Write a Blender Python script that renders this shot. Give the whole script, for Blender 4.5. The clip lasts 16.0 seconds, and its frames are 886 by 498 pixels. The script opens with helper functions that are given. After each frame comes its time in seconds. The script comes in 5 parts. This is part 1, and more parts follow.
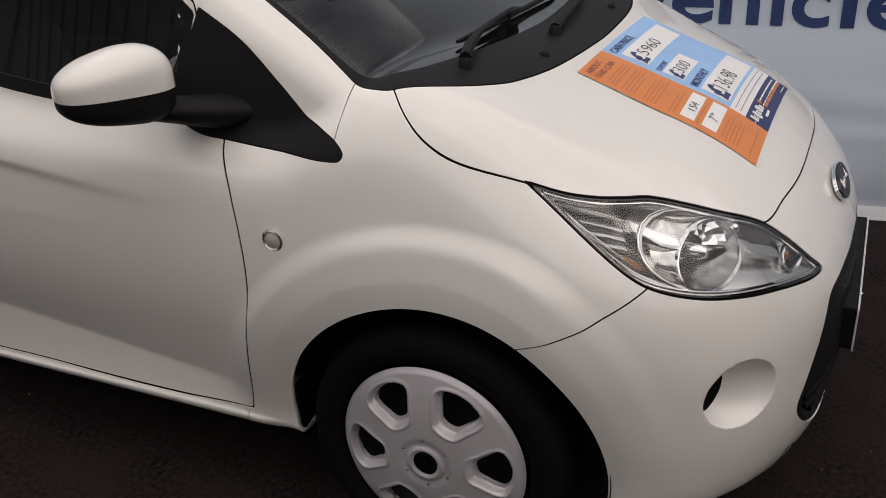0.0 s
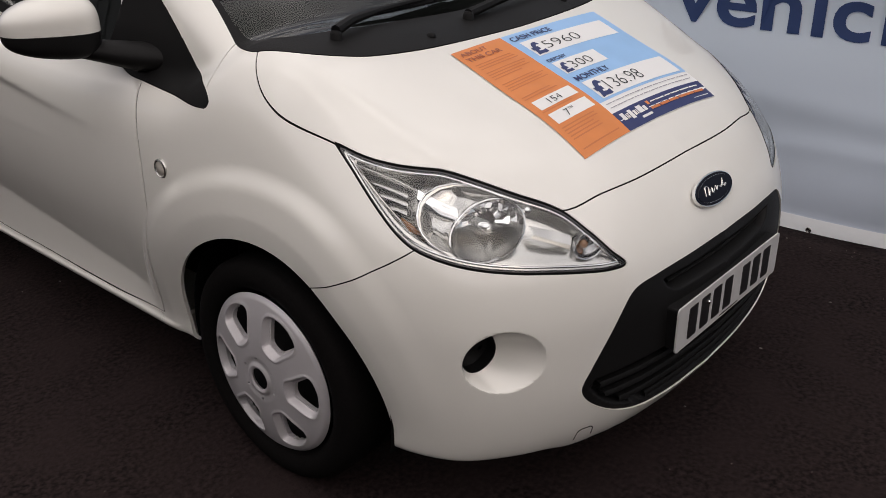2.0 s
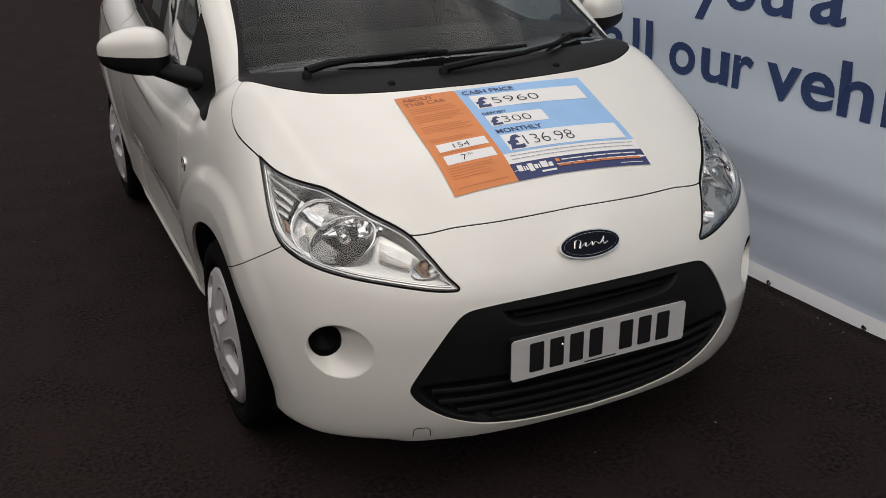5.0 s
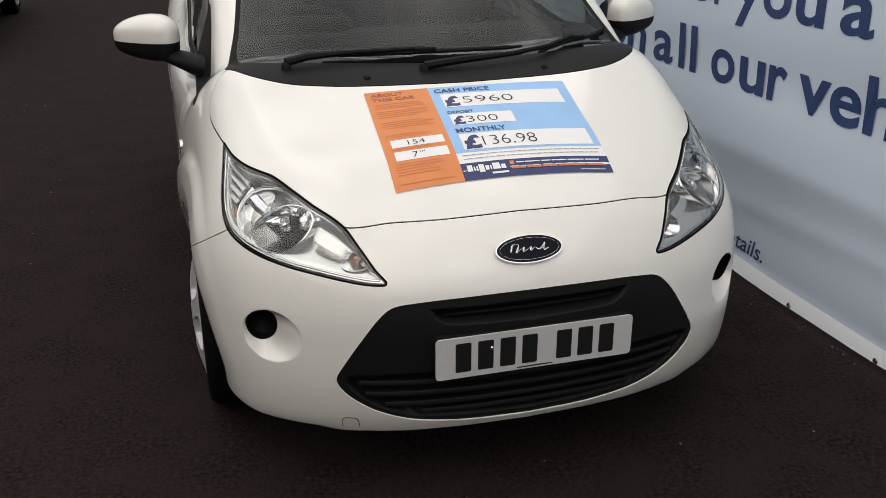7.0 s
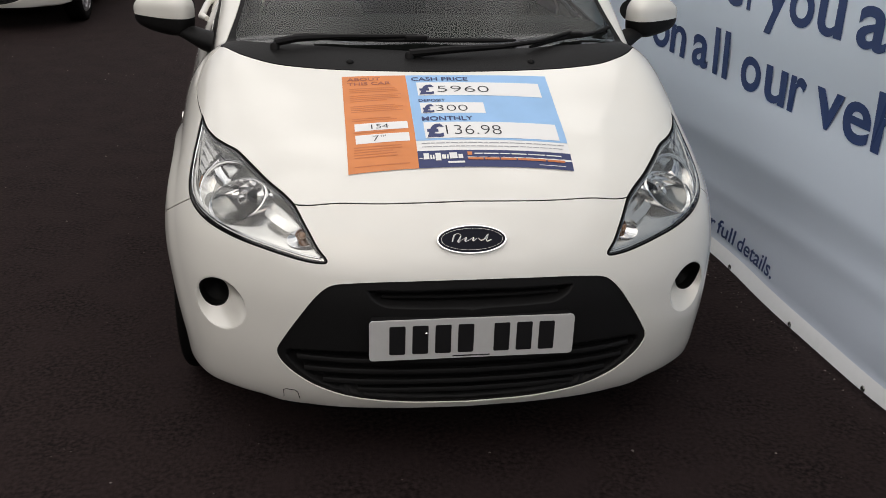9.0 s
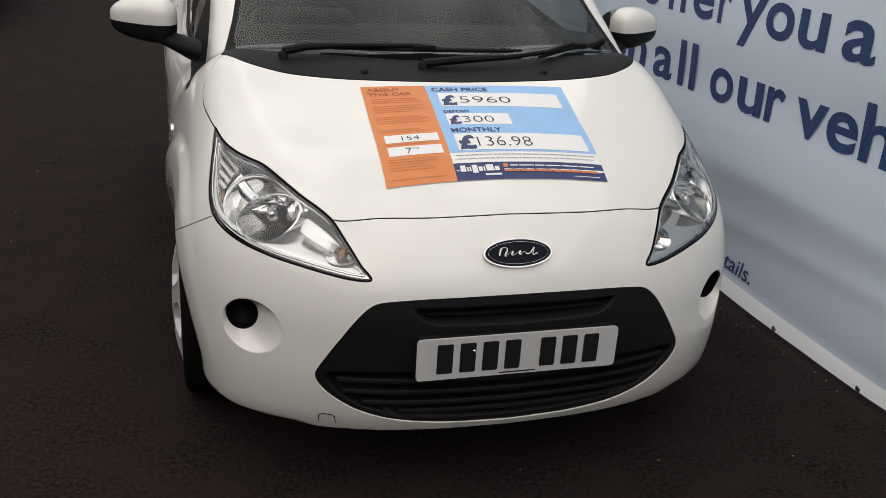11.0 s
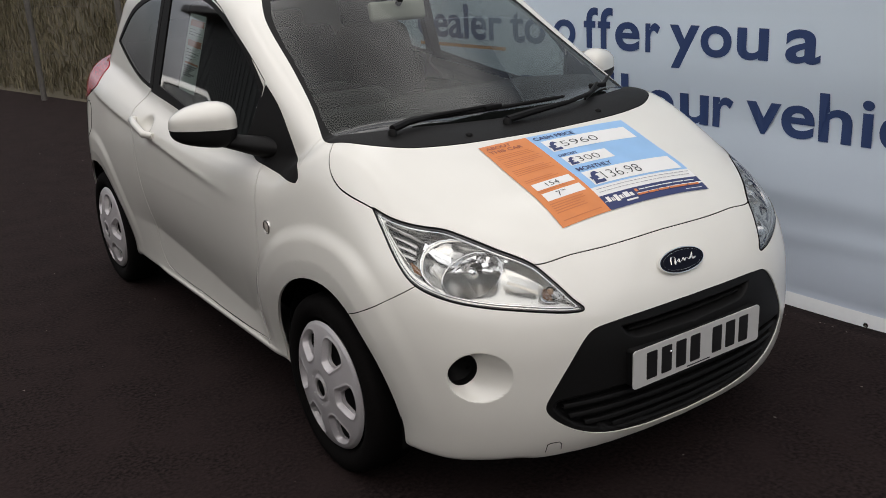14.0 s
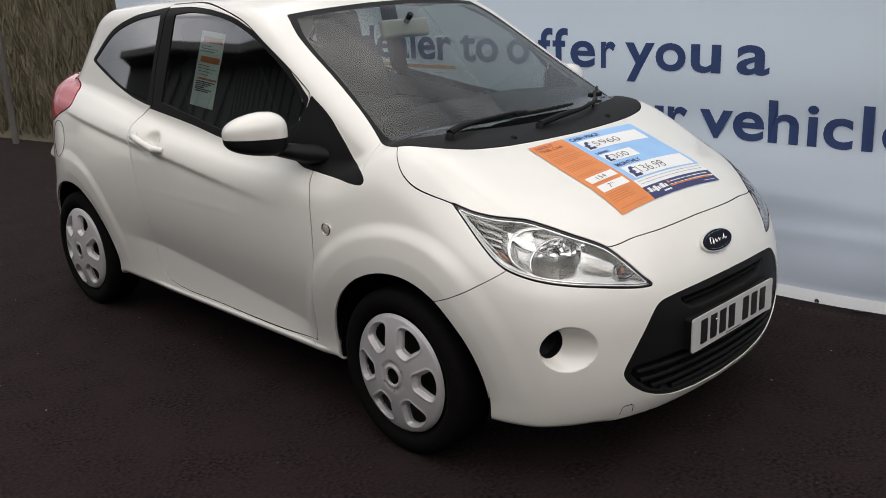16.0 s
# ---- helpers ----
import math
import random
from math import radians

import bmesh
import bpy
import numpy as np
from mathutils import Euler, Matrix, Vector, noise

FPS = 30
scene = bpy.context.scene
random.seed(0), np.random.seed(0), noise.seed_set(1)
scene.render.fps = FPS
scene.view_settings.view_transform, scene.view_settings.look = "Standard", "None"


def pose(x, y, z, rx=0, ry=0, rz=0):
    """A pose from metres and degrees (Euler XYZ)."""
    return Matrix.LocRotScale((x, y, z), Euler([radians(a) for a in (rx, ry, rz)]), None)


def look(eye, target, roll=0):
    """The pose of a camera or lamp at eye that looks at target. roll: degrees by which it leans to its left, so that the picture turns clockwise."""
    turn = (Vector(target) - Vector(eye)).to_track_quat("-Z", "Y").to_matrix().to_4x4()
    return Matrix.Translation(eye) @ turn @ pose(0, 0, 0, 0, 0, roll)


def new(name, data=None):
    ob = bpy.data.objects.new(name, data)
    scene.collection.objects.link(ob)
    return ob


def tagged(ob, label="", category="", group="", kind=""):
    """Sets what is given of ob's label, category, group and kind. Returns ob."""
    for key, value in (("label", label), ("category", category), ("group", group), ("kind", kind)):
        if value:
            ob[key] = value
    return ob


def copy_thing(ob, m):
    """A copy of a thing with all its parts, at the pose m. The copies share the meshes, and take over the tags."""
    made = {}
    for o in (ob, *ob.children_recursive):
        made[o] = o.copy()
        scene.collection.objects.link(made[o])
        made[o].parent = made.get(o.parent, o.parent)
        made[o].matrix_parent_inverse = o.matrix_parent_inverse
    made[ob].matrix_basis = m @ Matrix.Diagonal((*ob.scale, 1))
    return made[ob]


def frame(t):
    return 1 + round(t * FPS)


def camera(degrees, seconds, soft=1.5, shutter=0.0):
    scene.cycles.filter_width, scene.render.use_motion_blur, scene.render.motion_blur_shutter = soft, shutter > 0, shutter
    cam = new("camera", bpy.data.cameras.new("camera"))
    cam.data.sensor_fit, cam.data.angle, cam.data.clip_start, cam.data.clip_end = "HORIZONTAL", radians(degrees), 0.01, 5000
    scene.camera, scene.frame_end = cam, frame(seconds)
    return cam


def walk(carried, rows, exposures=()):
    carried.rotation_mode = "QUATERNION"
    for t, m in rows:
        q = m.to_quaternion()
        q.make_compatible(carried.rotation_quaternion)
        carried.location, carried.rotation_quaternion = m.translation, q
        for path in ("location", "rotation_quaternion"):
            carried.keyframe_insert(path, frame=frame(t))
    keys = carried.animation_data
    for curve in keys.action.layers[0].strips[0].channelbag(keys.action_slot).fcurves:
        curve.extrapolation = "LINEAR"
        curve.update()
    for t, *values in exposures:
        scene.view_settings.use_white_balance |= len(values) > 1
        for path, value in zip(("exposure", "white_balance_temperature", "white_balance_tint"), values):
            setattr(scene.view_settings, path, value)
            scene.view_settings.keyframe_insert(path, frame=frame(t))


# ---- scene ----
cam = camera(51.1, 16.0, soft=0.75)
PATH = [
    (0, (-2.15, 0.026, 1.462), (-0.517, 0.807, 0.612), -2.6),
    (0.5, (-2.2, -0.248, 1.444), (-0.631, 0.7, 0.644), -3.6),
    (1, (-2.105, -0.423, 1.44), (-0.586, 0.591, 0.626), -3.3),
    (1.5, (-1.97, -0.582, 1.496), (-0.545, 0.506, 0.608), 0.2),
    (2, (-1.882, -0.793, 1.486), (-0.537, 0.4, 0.612), -0.9),
    (2.5, (-1.821, -1.022, 1.508), (-0.604, 0.338, 0.689), -1.2),
    (3, (-1.713, -1.15, 1.512), (-0.625, 0.337, 0.734), -1.8),
    (3.5, (-1.565, -1.258, 1.529), (-0.519, 0.26, 0.752), 0.7),
    (4, (-1.45, -1.396, 1.535), (-0.485, 0.167, 0.745), -0.4),
    (4.5, (-1.355, -1.592, 1.545), (-0.484, 0.034, 0.773), -0.9),
    (7, (-0.781, -1.921, 1.552), (-0.275, -0.146, 0.782), -0.1),
    (7.5, (-0.716, -1.973, 1.516), (-0.255, -0.161, 0.806), -0.4),
    (8, (-0.597, -1.968, 1.532), (-0.15, -0.161, 0.799), 0.2),
    (8.5, (-0.484, -1.986, 1.519), (-0.079, -0.181, 0.758), 2.3),
    (9, (-0.392, -2.044, 1.552), (-0.113, -0.225, 0.767), 1.8),
    (11.5, (-0.963, -1.877, 1.515), (-0.36, -0.122, 0.769), 2.6),
    (12, (-1.162, -1.872, 1.531), (-0.574, -0.112, 0.784), -1.4),
    (12.5, (-1.342, -1.778, 1.53), (-0.62, -0.065, 0.793), -0.6),
    (13, (-1.533, -1.69, 1.526), (-0.662, -0.04, 0.805), -1.9),
    (13.5, (-1.721, -1.667, 1.525), (-0.746, -0.062, 0.838), -1.2),
    (14, (-1.91, -1.614, 1.541), (-0.853, -0.034, 0.919), -3.0),
    (14.5, (-2.104, -1.478, 1.538), (-0.932, 0.022, 0.924), -2.3),
    (15, (-2.29, -1.435, 1.542), (-1.056, 0.017, 0.933), -2.5),
    (15.5, (-2.474, -1.443, 1.533), (-1.216, -0.004, 0.944), -2.7),
    (16, (-2.623, -1.364, 1.54), (-1.28, 0.0, 0.961), -2.3),
]
walk(cam, [(t, look(eye, target, roll)) for t, eye, target, roll in PATH],
     [(0, -0.16, 6700, 16.5), (1.5, -0.06, 6650, 15.5), (3.5, -0.17, 6600, 13.5), (4.5, -0.19, 6600, 12.5), (7, 0.08, 6550, 10.5), (9, 0.05, 6550, 10.5), (11.5, 0.03, 6520, 10.5), (12.5, 0.12, 6500, 10.5), (14.5, 0.02, 6450, 10.5), (16, 0.22, 6450, 10.5)])

# ---------------------------------------------------------------- light
world = bpy.data.worlds.new("overcast")
scene.world = world
world.use_nodes = True
wn = world.node_tree
sky = wn.nodes.new("ShaderNodeTexSky")
sky.sky_type, sky.sun_disc = "NISHITA", False
sky.sun_elevation, sky.sun_rotation = radians(50), radians(200)
sky.air_density, sky.dust_density, sky.ozone_density = 1.0, 6.0, 1.0
# broken cloud over the whole sky
wtc, wnoise, wramp, wmix = (wn.nodes.new(n) for n in ("ShaderNodeTexCoord", "ShaderNodeTexNoise", "ShaderNodeMapRange", "ShaderNodeMix"))
wmix.data_type = "RGBA"
wnoise.inputs["Scale"].default_value, wnoise.inputs["Detail"].default_value, wnoise.inputs["Roughness"].default_value = 2.2, 7, 0.55
wramp.inputs["From Min"].default_value, wramp.inputs["From Max"].default_value = 0.32, 0.60
wramp.inputs["To Min"].default_value, wramp.inputs["To Max"].default_value = 0.15, 1.0
# an overcast dome is over three times as bright overhead as at the horizon
wsep, wdome = wn.nodes.new("ShaderNodeSeparateXYZ"), wn.nodes.new("ShaderNodeMix")
wdome.data_type = "RGBA"
wdome.inputs[6].default_value, wdome.inputs[7].default_value = (4.4, 4.3, 4.6, 1), (15.6, 15.2, 14.8, 1)
wn.links.new(wtc.outputs["Generated"], wsep.inputs[0])
wn.links.new(wsep.outputs[2], wdome.inputs[0])
wbil, wlift, wscale = wn.nodes.new("ShaderNodeTexNoise"), wn.nodes.new("ShaderNodeMapRange"), wn.nodes.new("ShaderNodeVectorMath")
wbil.inputs["Scale"].default_value, wbil.inputs["Detail"].default_value = 4.5, 5
wlift.inputs["From Min"].default_value, wlift.inputs["From Max"].default_value = 0.36, 0.64
wlift.inputs["To Min"].default_value, wlift.inputs["To Max"].default_value = 0.62, 1.50
wscale.operation = "SCALE"
wn.links.new(wtc.outputs["Generated"], wbil.inputs["Vector"])
wn.links.new(wbil.outputs["Fac"], wlift.inputs["Value"])
wn.links.new(wdome.outputs[2], wscale.inputs[0])
wn.links.new(wlift.outputs[0], wscale.inputs[3])
wn.links.new(wscale.outputs[0], wmix.inputs[7])
wn.links.new(wtc.outputs["Generated"], wnoise.inputs["Vector"])
wn.links.new(wnoise.outputs["Fac"], wramp.inputs["Value"])
wn.links.new(wramp.outputs[0], wmix.inputs[0])
wn.links.new(sky.outputs[0], wmix.inputs[6])
wn.links.new(wmix.outputs[2], wn.nodes["Background"].inputs[0])
wn.nodes["Background"].inputs[1].default_value = 0.088
sun = new("sun", bpy.data.lights.new("sun", "SUN"))
sun.data.energy, sun.data.angle, sun.data.color = 0.6, radians(100), (1.0, 0.96, 0.9)
sun.matrix_world = look((-0.9, -1.2, 6.5), (0, 0, 0))
# ---------------------------------------------------------------- materials


def material(name, colour, rough=0.5, metal=0.0, grain=0.0, scale=40.0, bump=0.0, coat=0.0, second=None, stains=0.0, stain_scale=3.0, **extra):
    """A surface with grain and stains at two scales and fine relief."""
    m = bpy.data.materials.new(name)
    m.use_nodes = True
    nt = m.node_tree
    b = nt.nodes["Principled BSDF"]
    b.inputs["Base Color"].default_value = (*colour, 1)
    b.inputs["Roughness"].default_value, b.inputs["Metallic"].default_value = rough, metal
    b.inputs["Coat Weight"].default_value, b.inputs["Coat Roughness"].default_value = coat, 0.03
    for key, value in extra.items():
        b.inputs[key.replace("_", " ")].default_value = value
    if grain or bump or stains:
        tc = nt.nodes.new("ShaderNodeTexCoord")
        fine = nt.nodes.new("ShaderNodeTexNoise")
        fine.inputs["Scale"].default_value, fine.inputs["Detail"].default_value = scale, 6
        nt.links.new(tc.outputs["Object"], fine.inputs["Vector"])
        big = nt.nodes.new("ShaderNodeTexNoise")
        big.inputs["Scale"].default_value, big.inputs["Detail"].default_value = stain_scale, 4
        nt.links.new(tc.outputs["Object"], big.inputs["Vector"])
        mix1, mix2 = nt.nodes.new("ShaderNodeMix"), nt.nodes.new("ShaderNodeMix")
        r1, r2 = nt.nodes.new("ShaderNodeMapRange"), nt.nodes.new("ShaderNodeMapRange")
        for mx in (mix1, mix2):
            mx.data_type = "RGBA"
        for r, src, top in ((r1, fine, grain), (r2, big, stains)):
            r.inputs["From Min"].default_value, r.inputs["From Max"].default_value = 0.35, 0.7
            r.inputs["To Min"].default_value, r.inputs["To Max"].default_value = 0, top
            nt.links.new(src.outputs["Fac"], r.inputs["Value"])
        other = second or tuple(c * 0.5 for c in colour)
        mix1.inputs[6].default_value, mix1.inputs[7].default_value = (*colour, 1), (*other, 1)
        mix2.inputs[7].default_value = (*(c * 0.7 for c in other), 1)
        nt.links.new(r1.outputs[0], mix1.inputs[0])
        nt.links.new(mix1.outputs[2], mix2.inputs[6])
        nt.links.new(r2.outputs[0], mix2.inputs[0])
        nt.links.new(mix2.outputs[2], b.inputs["Base Color"])
        if bump:
            bn = nt.nodes.new("ShaderNodeBump")
            bn.inputs["Strength"].default_value, bn.inputs["Distance"].default_value = bump, 0.004
            nt.links.new(fine.outputs["Fac"], bn.inputs["Height"])
            nt.links.new(bn.outputs[0], b.inputs["Normal"])
    return m


def glass_material(name, tint, gloss, rough=0.03):
    """Thin glass: clear with a tint, and a mirror sheen that grows at a grazing look."""
    m = bpy.data.materials.new(name)
    m.use_nodes = True
    nt = m.node_tree
    nt.nodes.remove(nt.nodes["Principled BSDF"])
    clear, shine, mix, lw = (nt.nodes.new(n) for n in ("ShaderNodeBsdfTransparent", "ShaderNodeBsdfGlossy", "ShaderNodeMixShader", "ShaderNodeLayerWeight"))
    clear.inputs[0].default_value = (*tint, 1)
    shine.inputs["Roughness"].default_value = rough
    lw.inputs[0].default_value = 0.5
    power, scale = nt.nodes.new("ShaderNodeMath"), nt.nodes.new("ShaderNodeMath")
    power.operation, power.inputs[1].default_value = "POWER", 3.2
    scale.operation, scale.inputs[1].default_value, scale.inputs[2].default_value = "MULTIPLY_ADD", 1 - gloss, gloss
    nt.links.new(lw.outputs["Facing"], power.inputs[0])
    nt.links.new(power.outputs[0], scale.inputs[0])
    nt.links.new(scale.outputs[0], mix.inputs[0])
    nt.links.new(clear.outputs[0], mix.inputs[1])
    nt.links.new(shine.outputs[0], mix.inputs[2])
    nt.links.new(mix.outputs[0], nt.nodes["Material Output"].inputs[0])
    return m


PAINT = material("white_paint", (0.80, 0.785, 0.73), 0.35, coat=1.0, stains=0.04, stain_scale=6, second=(0.6, 0.57, 0.5), Coat_IOR=1.6)
BLACK = material("black_plastic", (0.009, 0.0088, 0.009), 0.5, grain=0.4, scale=300, bump=0.12, second=(0.013, 0.013, 0.013), Specular_IOR_Level=0.11)
SEAM = material("dark_gap", (0.004, 0.004, 0.004), 0.9, Specular_IOR_Level=0.1)
GLOSSBLACK = material("gloss_black", (0.008, 0.008, 0.009), 0.12, coat=0.5)
RUBBER = material("tyre_rubber", (0.004, 0.0036, 0.0036), 0.85, grain=0.6, scale=120, bump=0.2, second=(0.008, 0.007, 0.0068), stains=0.4, Specular_IOR_Level=0.08)
COVER = material("silver_paint", (0.54, 0.52, 0.535), 0.38, metal=0.25, grain=0.2, scale=25, second=(0.46, 0.44, 0.44), stains=0.35, stain_scale=8)
CHROME = material("chrome", (0.82, 0.82, 0.82), 0.09, metal=1.0)
SATIN = material("satin_silver", (0.66, 0.65, 0.625), 0.24, metal=0.95)
GREYCHROME = material("smoked_chrome", (0.27, 0.265, 0.25), 0.13, metal=0.95)
DARKCHROME = material("dark_chrome", (0.13, 0.128, 0.12), 0.2, metal=0.9)
SILVERGLOSS = material("silver_gloss", (0.62, 0.61, 0.585), 0.12, metal=0.95)
BROWNLENS = material("brown_lens", (0.26, 0.12, 0.05), 0.2, coat=0.6)
AMBER = material("amber_bulb", (0.55, 0.16, 0.05), 0.2, coat=0.5)
RED = material("red_lens", (0.45, 0.02, 0.03), 0.12, coat=1.0)
FABRIC = material("seat_fabric", (0.03, 0.03, 0.033), 0.9, grain=0.6, scale=200, bump=0.2)
TRIM = material("interior_trim", (0.022, 0.022, 0.023), 0.75, grain=0.3, scale=60, Specular_IOR_Level=0.2)
LIGHTTRIM = material("light_lining", (0.42, 0.41, 0.38), 0.85, grain=0.3, scale=200)
CREAM = material("cream_plastic", (0.40, 0.385, 0.34), 0.6, grain=0.1)
GLASS = glass_material("window_glass", (0.66, 0.71, 0.68), 0.012)
DARKGLASS = glass_material("side_glass", (0.70, 0.76, 0.74), 0.42)
LENS = glass_material("lamp_lens", (0.95, 0.96, 0.96), 0.06)
# ---------------------------------------------------------------- car body form
# The car stands along y: nose at y = 0, driver's side at negative x.


def spline(xs, ys):
    """A smooth curve through a few values, straight on beyond its ends."""
    xs, ys = np.array(xs, float), np.array(ys, float)
    d = np.diff(ys) / np.diff(xs)
    m = np.r_[d[0], (d[1:] * np.diff(xs)[:-1] + d[:-1] * np.diff(xs)[1:]) / (xs[2:] - xs[:-2]), d[-1]]

    def at(x):
        x = np.asarray(x, float)
        i = np.clip(np.searchsorted(xs, x) - 1, 0, len(xs) - 2)
        h = xs[i + 1] - xs[i]
        t = np.clip((x - xs[i]) / h, 0, 1)
        y = ys[i] * (1 + 2 * t) * (1 - t) ** 2 + h * m[i] * t * (1 - t) ** 2 + ys[i + 1] * t * t * (3 - 2 * t) + h * m[i + 1] * t * t * (t - 1)
        return y + np.where(x < xs[0], (x - xs[0]) * m[0], 0) + np.where(x > xs[-1], (x - xs[-1]) * m[-1], 0)

    return at


def smax(a, b, k):
    h = np.clip(0.5 + 0.5 * (a - b) / k, 0, 1)
    return b + (a - b) * h + k * h * (1 - h)


def smin(a, b, k):
    return -smax(-a, -b, k)


def ease(a, b, x):
    t = np.clip((x - a) / (b - a), 0, 1)
    return t * t * (3 - 2 * t)


HUB_F, HUB_R, HUB_X, HUB_Z = 0.72, 3.02, 0.711, 0.283
side_by_z = spline([0.15, 0.22, 0.30, 0.42, 0.55, 0.66, 0.78, 0.90, 1.05, 1.2], [0.755, 0.778, 0.785, 0.800, 0.817, 0.822, 0.815, 0.795, 0.755, 0.70])
plan_front = spline([0, 0.2, 0.35, 0.488, 0.6, 0.7, 0.78, 0.84, 0.9], [-0.018, -0.008, 0.015, 0.062, 0.125, 0.215, 0.33, 0.47, 0.65])
lean_front = spline([0.18, 0.24, 0.32, 0.45, 0.55, 0.617, 0.67, 0.74, 0.85], [0.05, 0.02, 0.002, 0.0, 0.012, 0.036, 0.064, 0.108, 0.20])
plan_rear = spline([0, 0.4, 0.6, 0.72, 0.8, 0.88], [0.0, 0.03, 0.09, 0.19, 0.34, 0.6])
lean_rear = spline([0.2, 0.35, 0.5, 0.6, 0.8, 1.1, 1.3], [0.06, 0.0, 0.0, 0.04, 0.07, 0.11, 0.2])
deck = spline([0.0, 0.1, 0.2, 0.4, 0.6, 0.7, 0.8, 0.9, 1.0, 1.2, 2.0, 2.8, 3.4], [0.705, 0.773, 0.821, 0.899, 0.967, 0.990, 1.0, 1.0, 0.995, 0.99, 1.04, 1.12, 1.16])
taper_low = spline([0.0, 0.5, 0.9, 1.3, 2.0, 2.9, 3.3, 3.6], [0.05, 0.022, 0.006, 0.003, 0.0, 0.0, 0.012, 0.05])
taper_high = spline([0.0, 0.5, 0.9, 1.3, 2.0, 2.9, 3.3, 3.6], [0.12, 0.093, 0.046, 0.016, 0.0, 0.004, 0.03, 0.09])


def lower_body(ax, y, z):
    high = ease(0.5, 0.95, z)
    out = side_by_z(z) - taper_low(y) * (1 - high) - taper_high(y) * high
    for hub, brow in ((HUB_F, 0.014), (HUB_R, 0.007)):
        r = np.hypot(y - hub, z - HUB_Z)
        up = ease(-0.05, 0.18, z - HUB_Z)
        out = out + (brow * (1 - ease(0.452, 0.506, r)) * up - 0.13 * np.maximum(0, 0.398 - r)) * ease(0.15, 0.3, z)
    # scooped door foot above the sill
    fold = 0.348 + 0.10 * (np.minimum(y, 2.3) - 1.3)
    reach = np.maximum(fold - 0.262, 0.03)
    off = np.sqrt((z - fold) ** 2 + 0.006**2) - 0.006
    foot_in = np.where(z > fold, np.exp(-off / 0.14), np.clip(1 - off / reach, 0, 1))
    out = out - 0.19 * np.minimum(reach, 0.125) * foot_in * ease(1.10, 1.30, y) * (1 - ease(2.2, 2.62, y))
    # sill proud of the door's foot
    out = out + 0.007 * (1 - ease(0.258, 0.268, z)) * ease(1.08, 1.16, y) * (1 - ease(2.2, 2.4, y))
    # soft crease that falls forward from behind the door handle, undercut below
    crease = z - (0.862 - 0.113 * (2.1 - y))
    out = out + 0.011 * np.where(crease > 0, np.exp(-((crease / 0.10) ** 2)), np.exp(-((crease / 0.016) ** 2))) * ease(1.2, 1.9, y) * (1 - ease(2.85, 3.2, y))
    # finger hollow behind the door handle
    out = out - 0.016 * np.exp(-(((y - 2.205) / 0.05) ** 2) - (((z - 0.893) / 0.034) ** 2))
    side = ax - out
    front = plan_front(ax) + lean_front(z) - y
    rear = y - (3.60 - plan_rear(ax) - lean_rear(z))
    ridge = 0.062 * ease(0.0, 0.75, ax) * 1.12 * ease(0.40, 0.84, y) * (1 - ease(0.85, 1.05, y))
    # the bonnet's flat middle ends in soft bevels towards the wings
    bevel = 1.1 * np.maximum(0, ax - (0.515 + 0.14 * np.clip(y - 0.25, 0, 0.6))) ** 2 * (1 - ease(0.84, 0.98, y))
    top = (z - (deck(y) + ridge - 0.15 * ax**2 - bevel)) * 0.9
    f = smax(smax(side, front * 0.75, 0.08), rear * 0.75, 0.08)
    f = smax(f, top, 0.11)
    foot = 0.178 + 0.03 * ease(0.08, 0.36, y) * (1 - ease(0.5, 0.7, y)) + 0.055 * ease(0.85, 1.1, y) * (1 - ease(2.6, 2.8, y))
    lip = 0.216 - 0.10 * (1 - ease(0.28, 0.55, ax)) - 0.2 * ease(0.42, 0.55, y)
    f = smax(f, 0.707 * (f + lip - z), 0.006)
    return smax(f, foot - z, 0.03)


def cabin(ax, y, z):
    screen = ((z - 0.995) - 0.575 * (y - 0.80 - 0.26 * ax**2)) * 0.86
    roof = z - (1.50 - 0.16 * ax**2 - 0.045 * (y - 1.95) ** 2)
    side = (ax - (0.737 - 0.27 * (z - 0.95) - 0.07 * (1 - ease(0.6, 1.7, y)) - 0.05 * ease(2.2, 3.4, y))) * 0.95
    back = (y - (3.44 - 0.75 * (z - 0.95) - 0.30 * ax**2)) * 0.8
    f = smax(screen, roof, 0.10)
    f = smax(f, side, 0.055)
    return smax(smax(f, back, 0.12), 0.7 - z, 0.02)


def hull(x, y, z):
    """Below nought inside the car's outer skin."""
    ax = np.abs(x)
    f = smin(lower_body(ax, y, z), cabin(ax, y, z), 0.02)
    return f


def hull_normal(p, h=0.003):
    g = np.stack([hull(*(p + d).T) - hull(*(p - d).T) for d in np.eye(3) * h], -1)
    return g / np.linalg.norm(g, axis=-1, keepdims=True)
# ---------------------------------------------------------------- skin panels


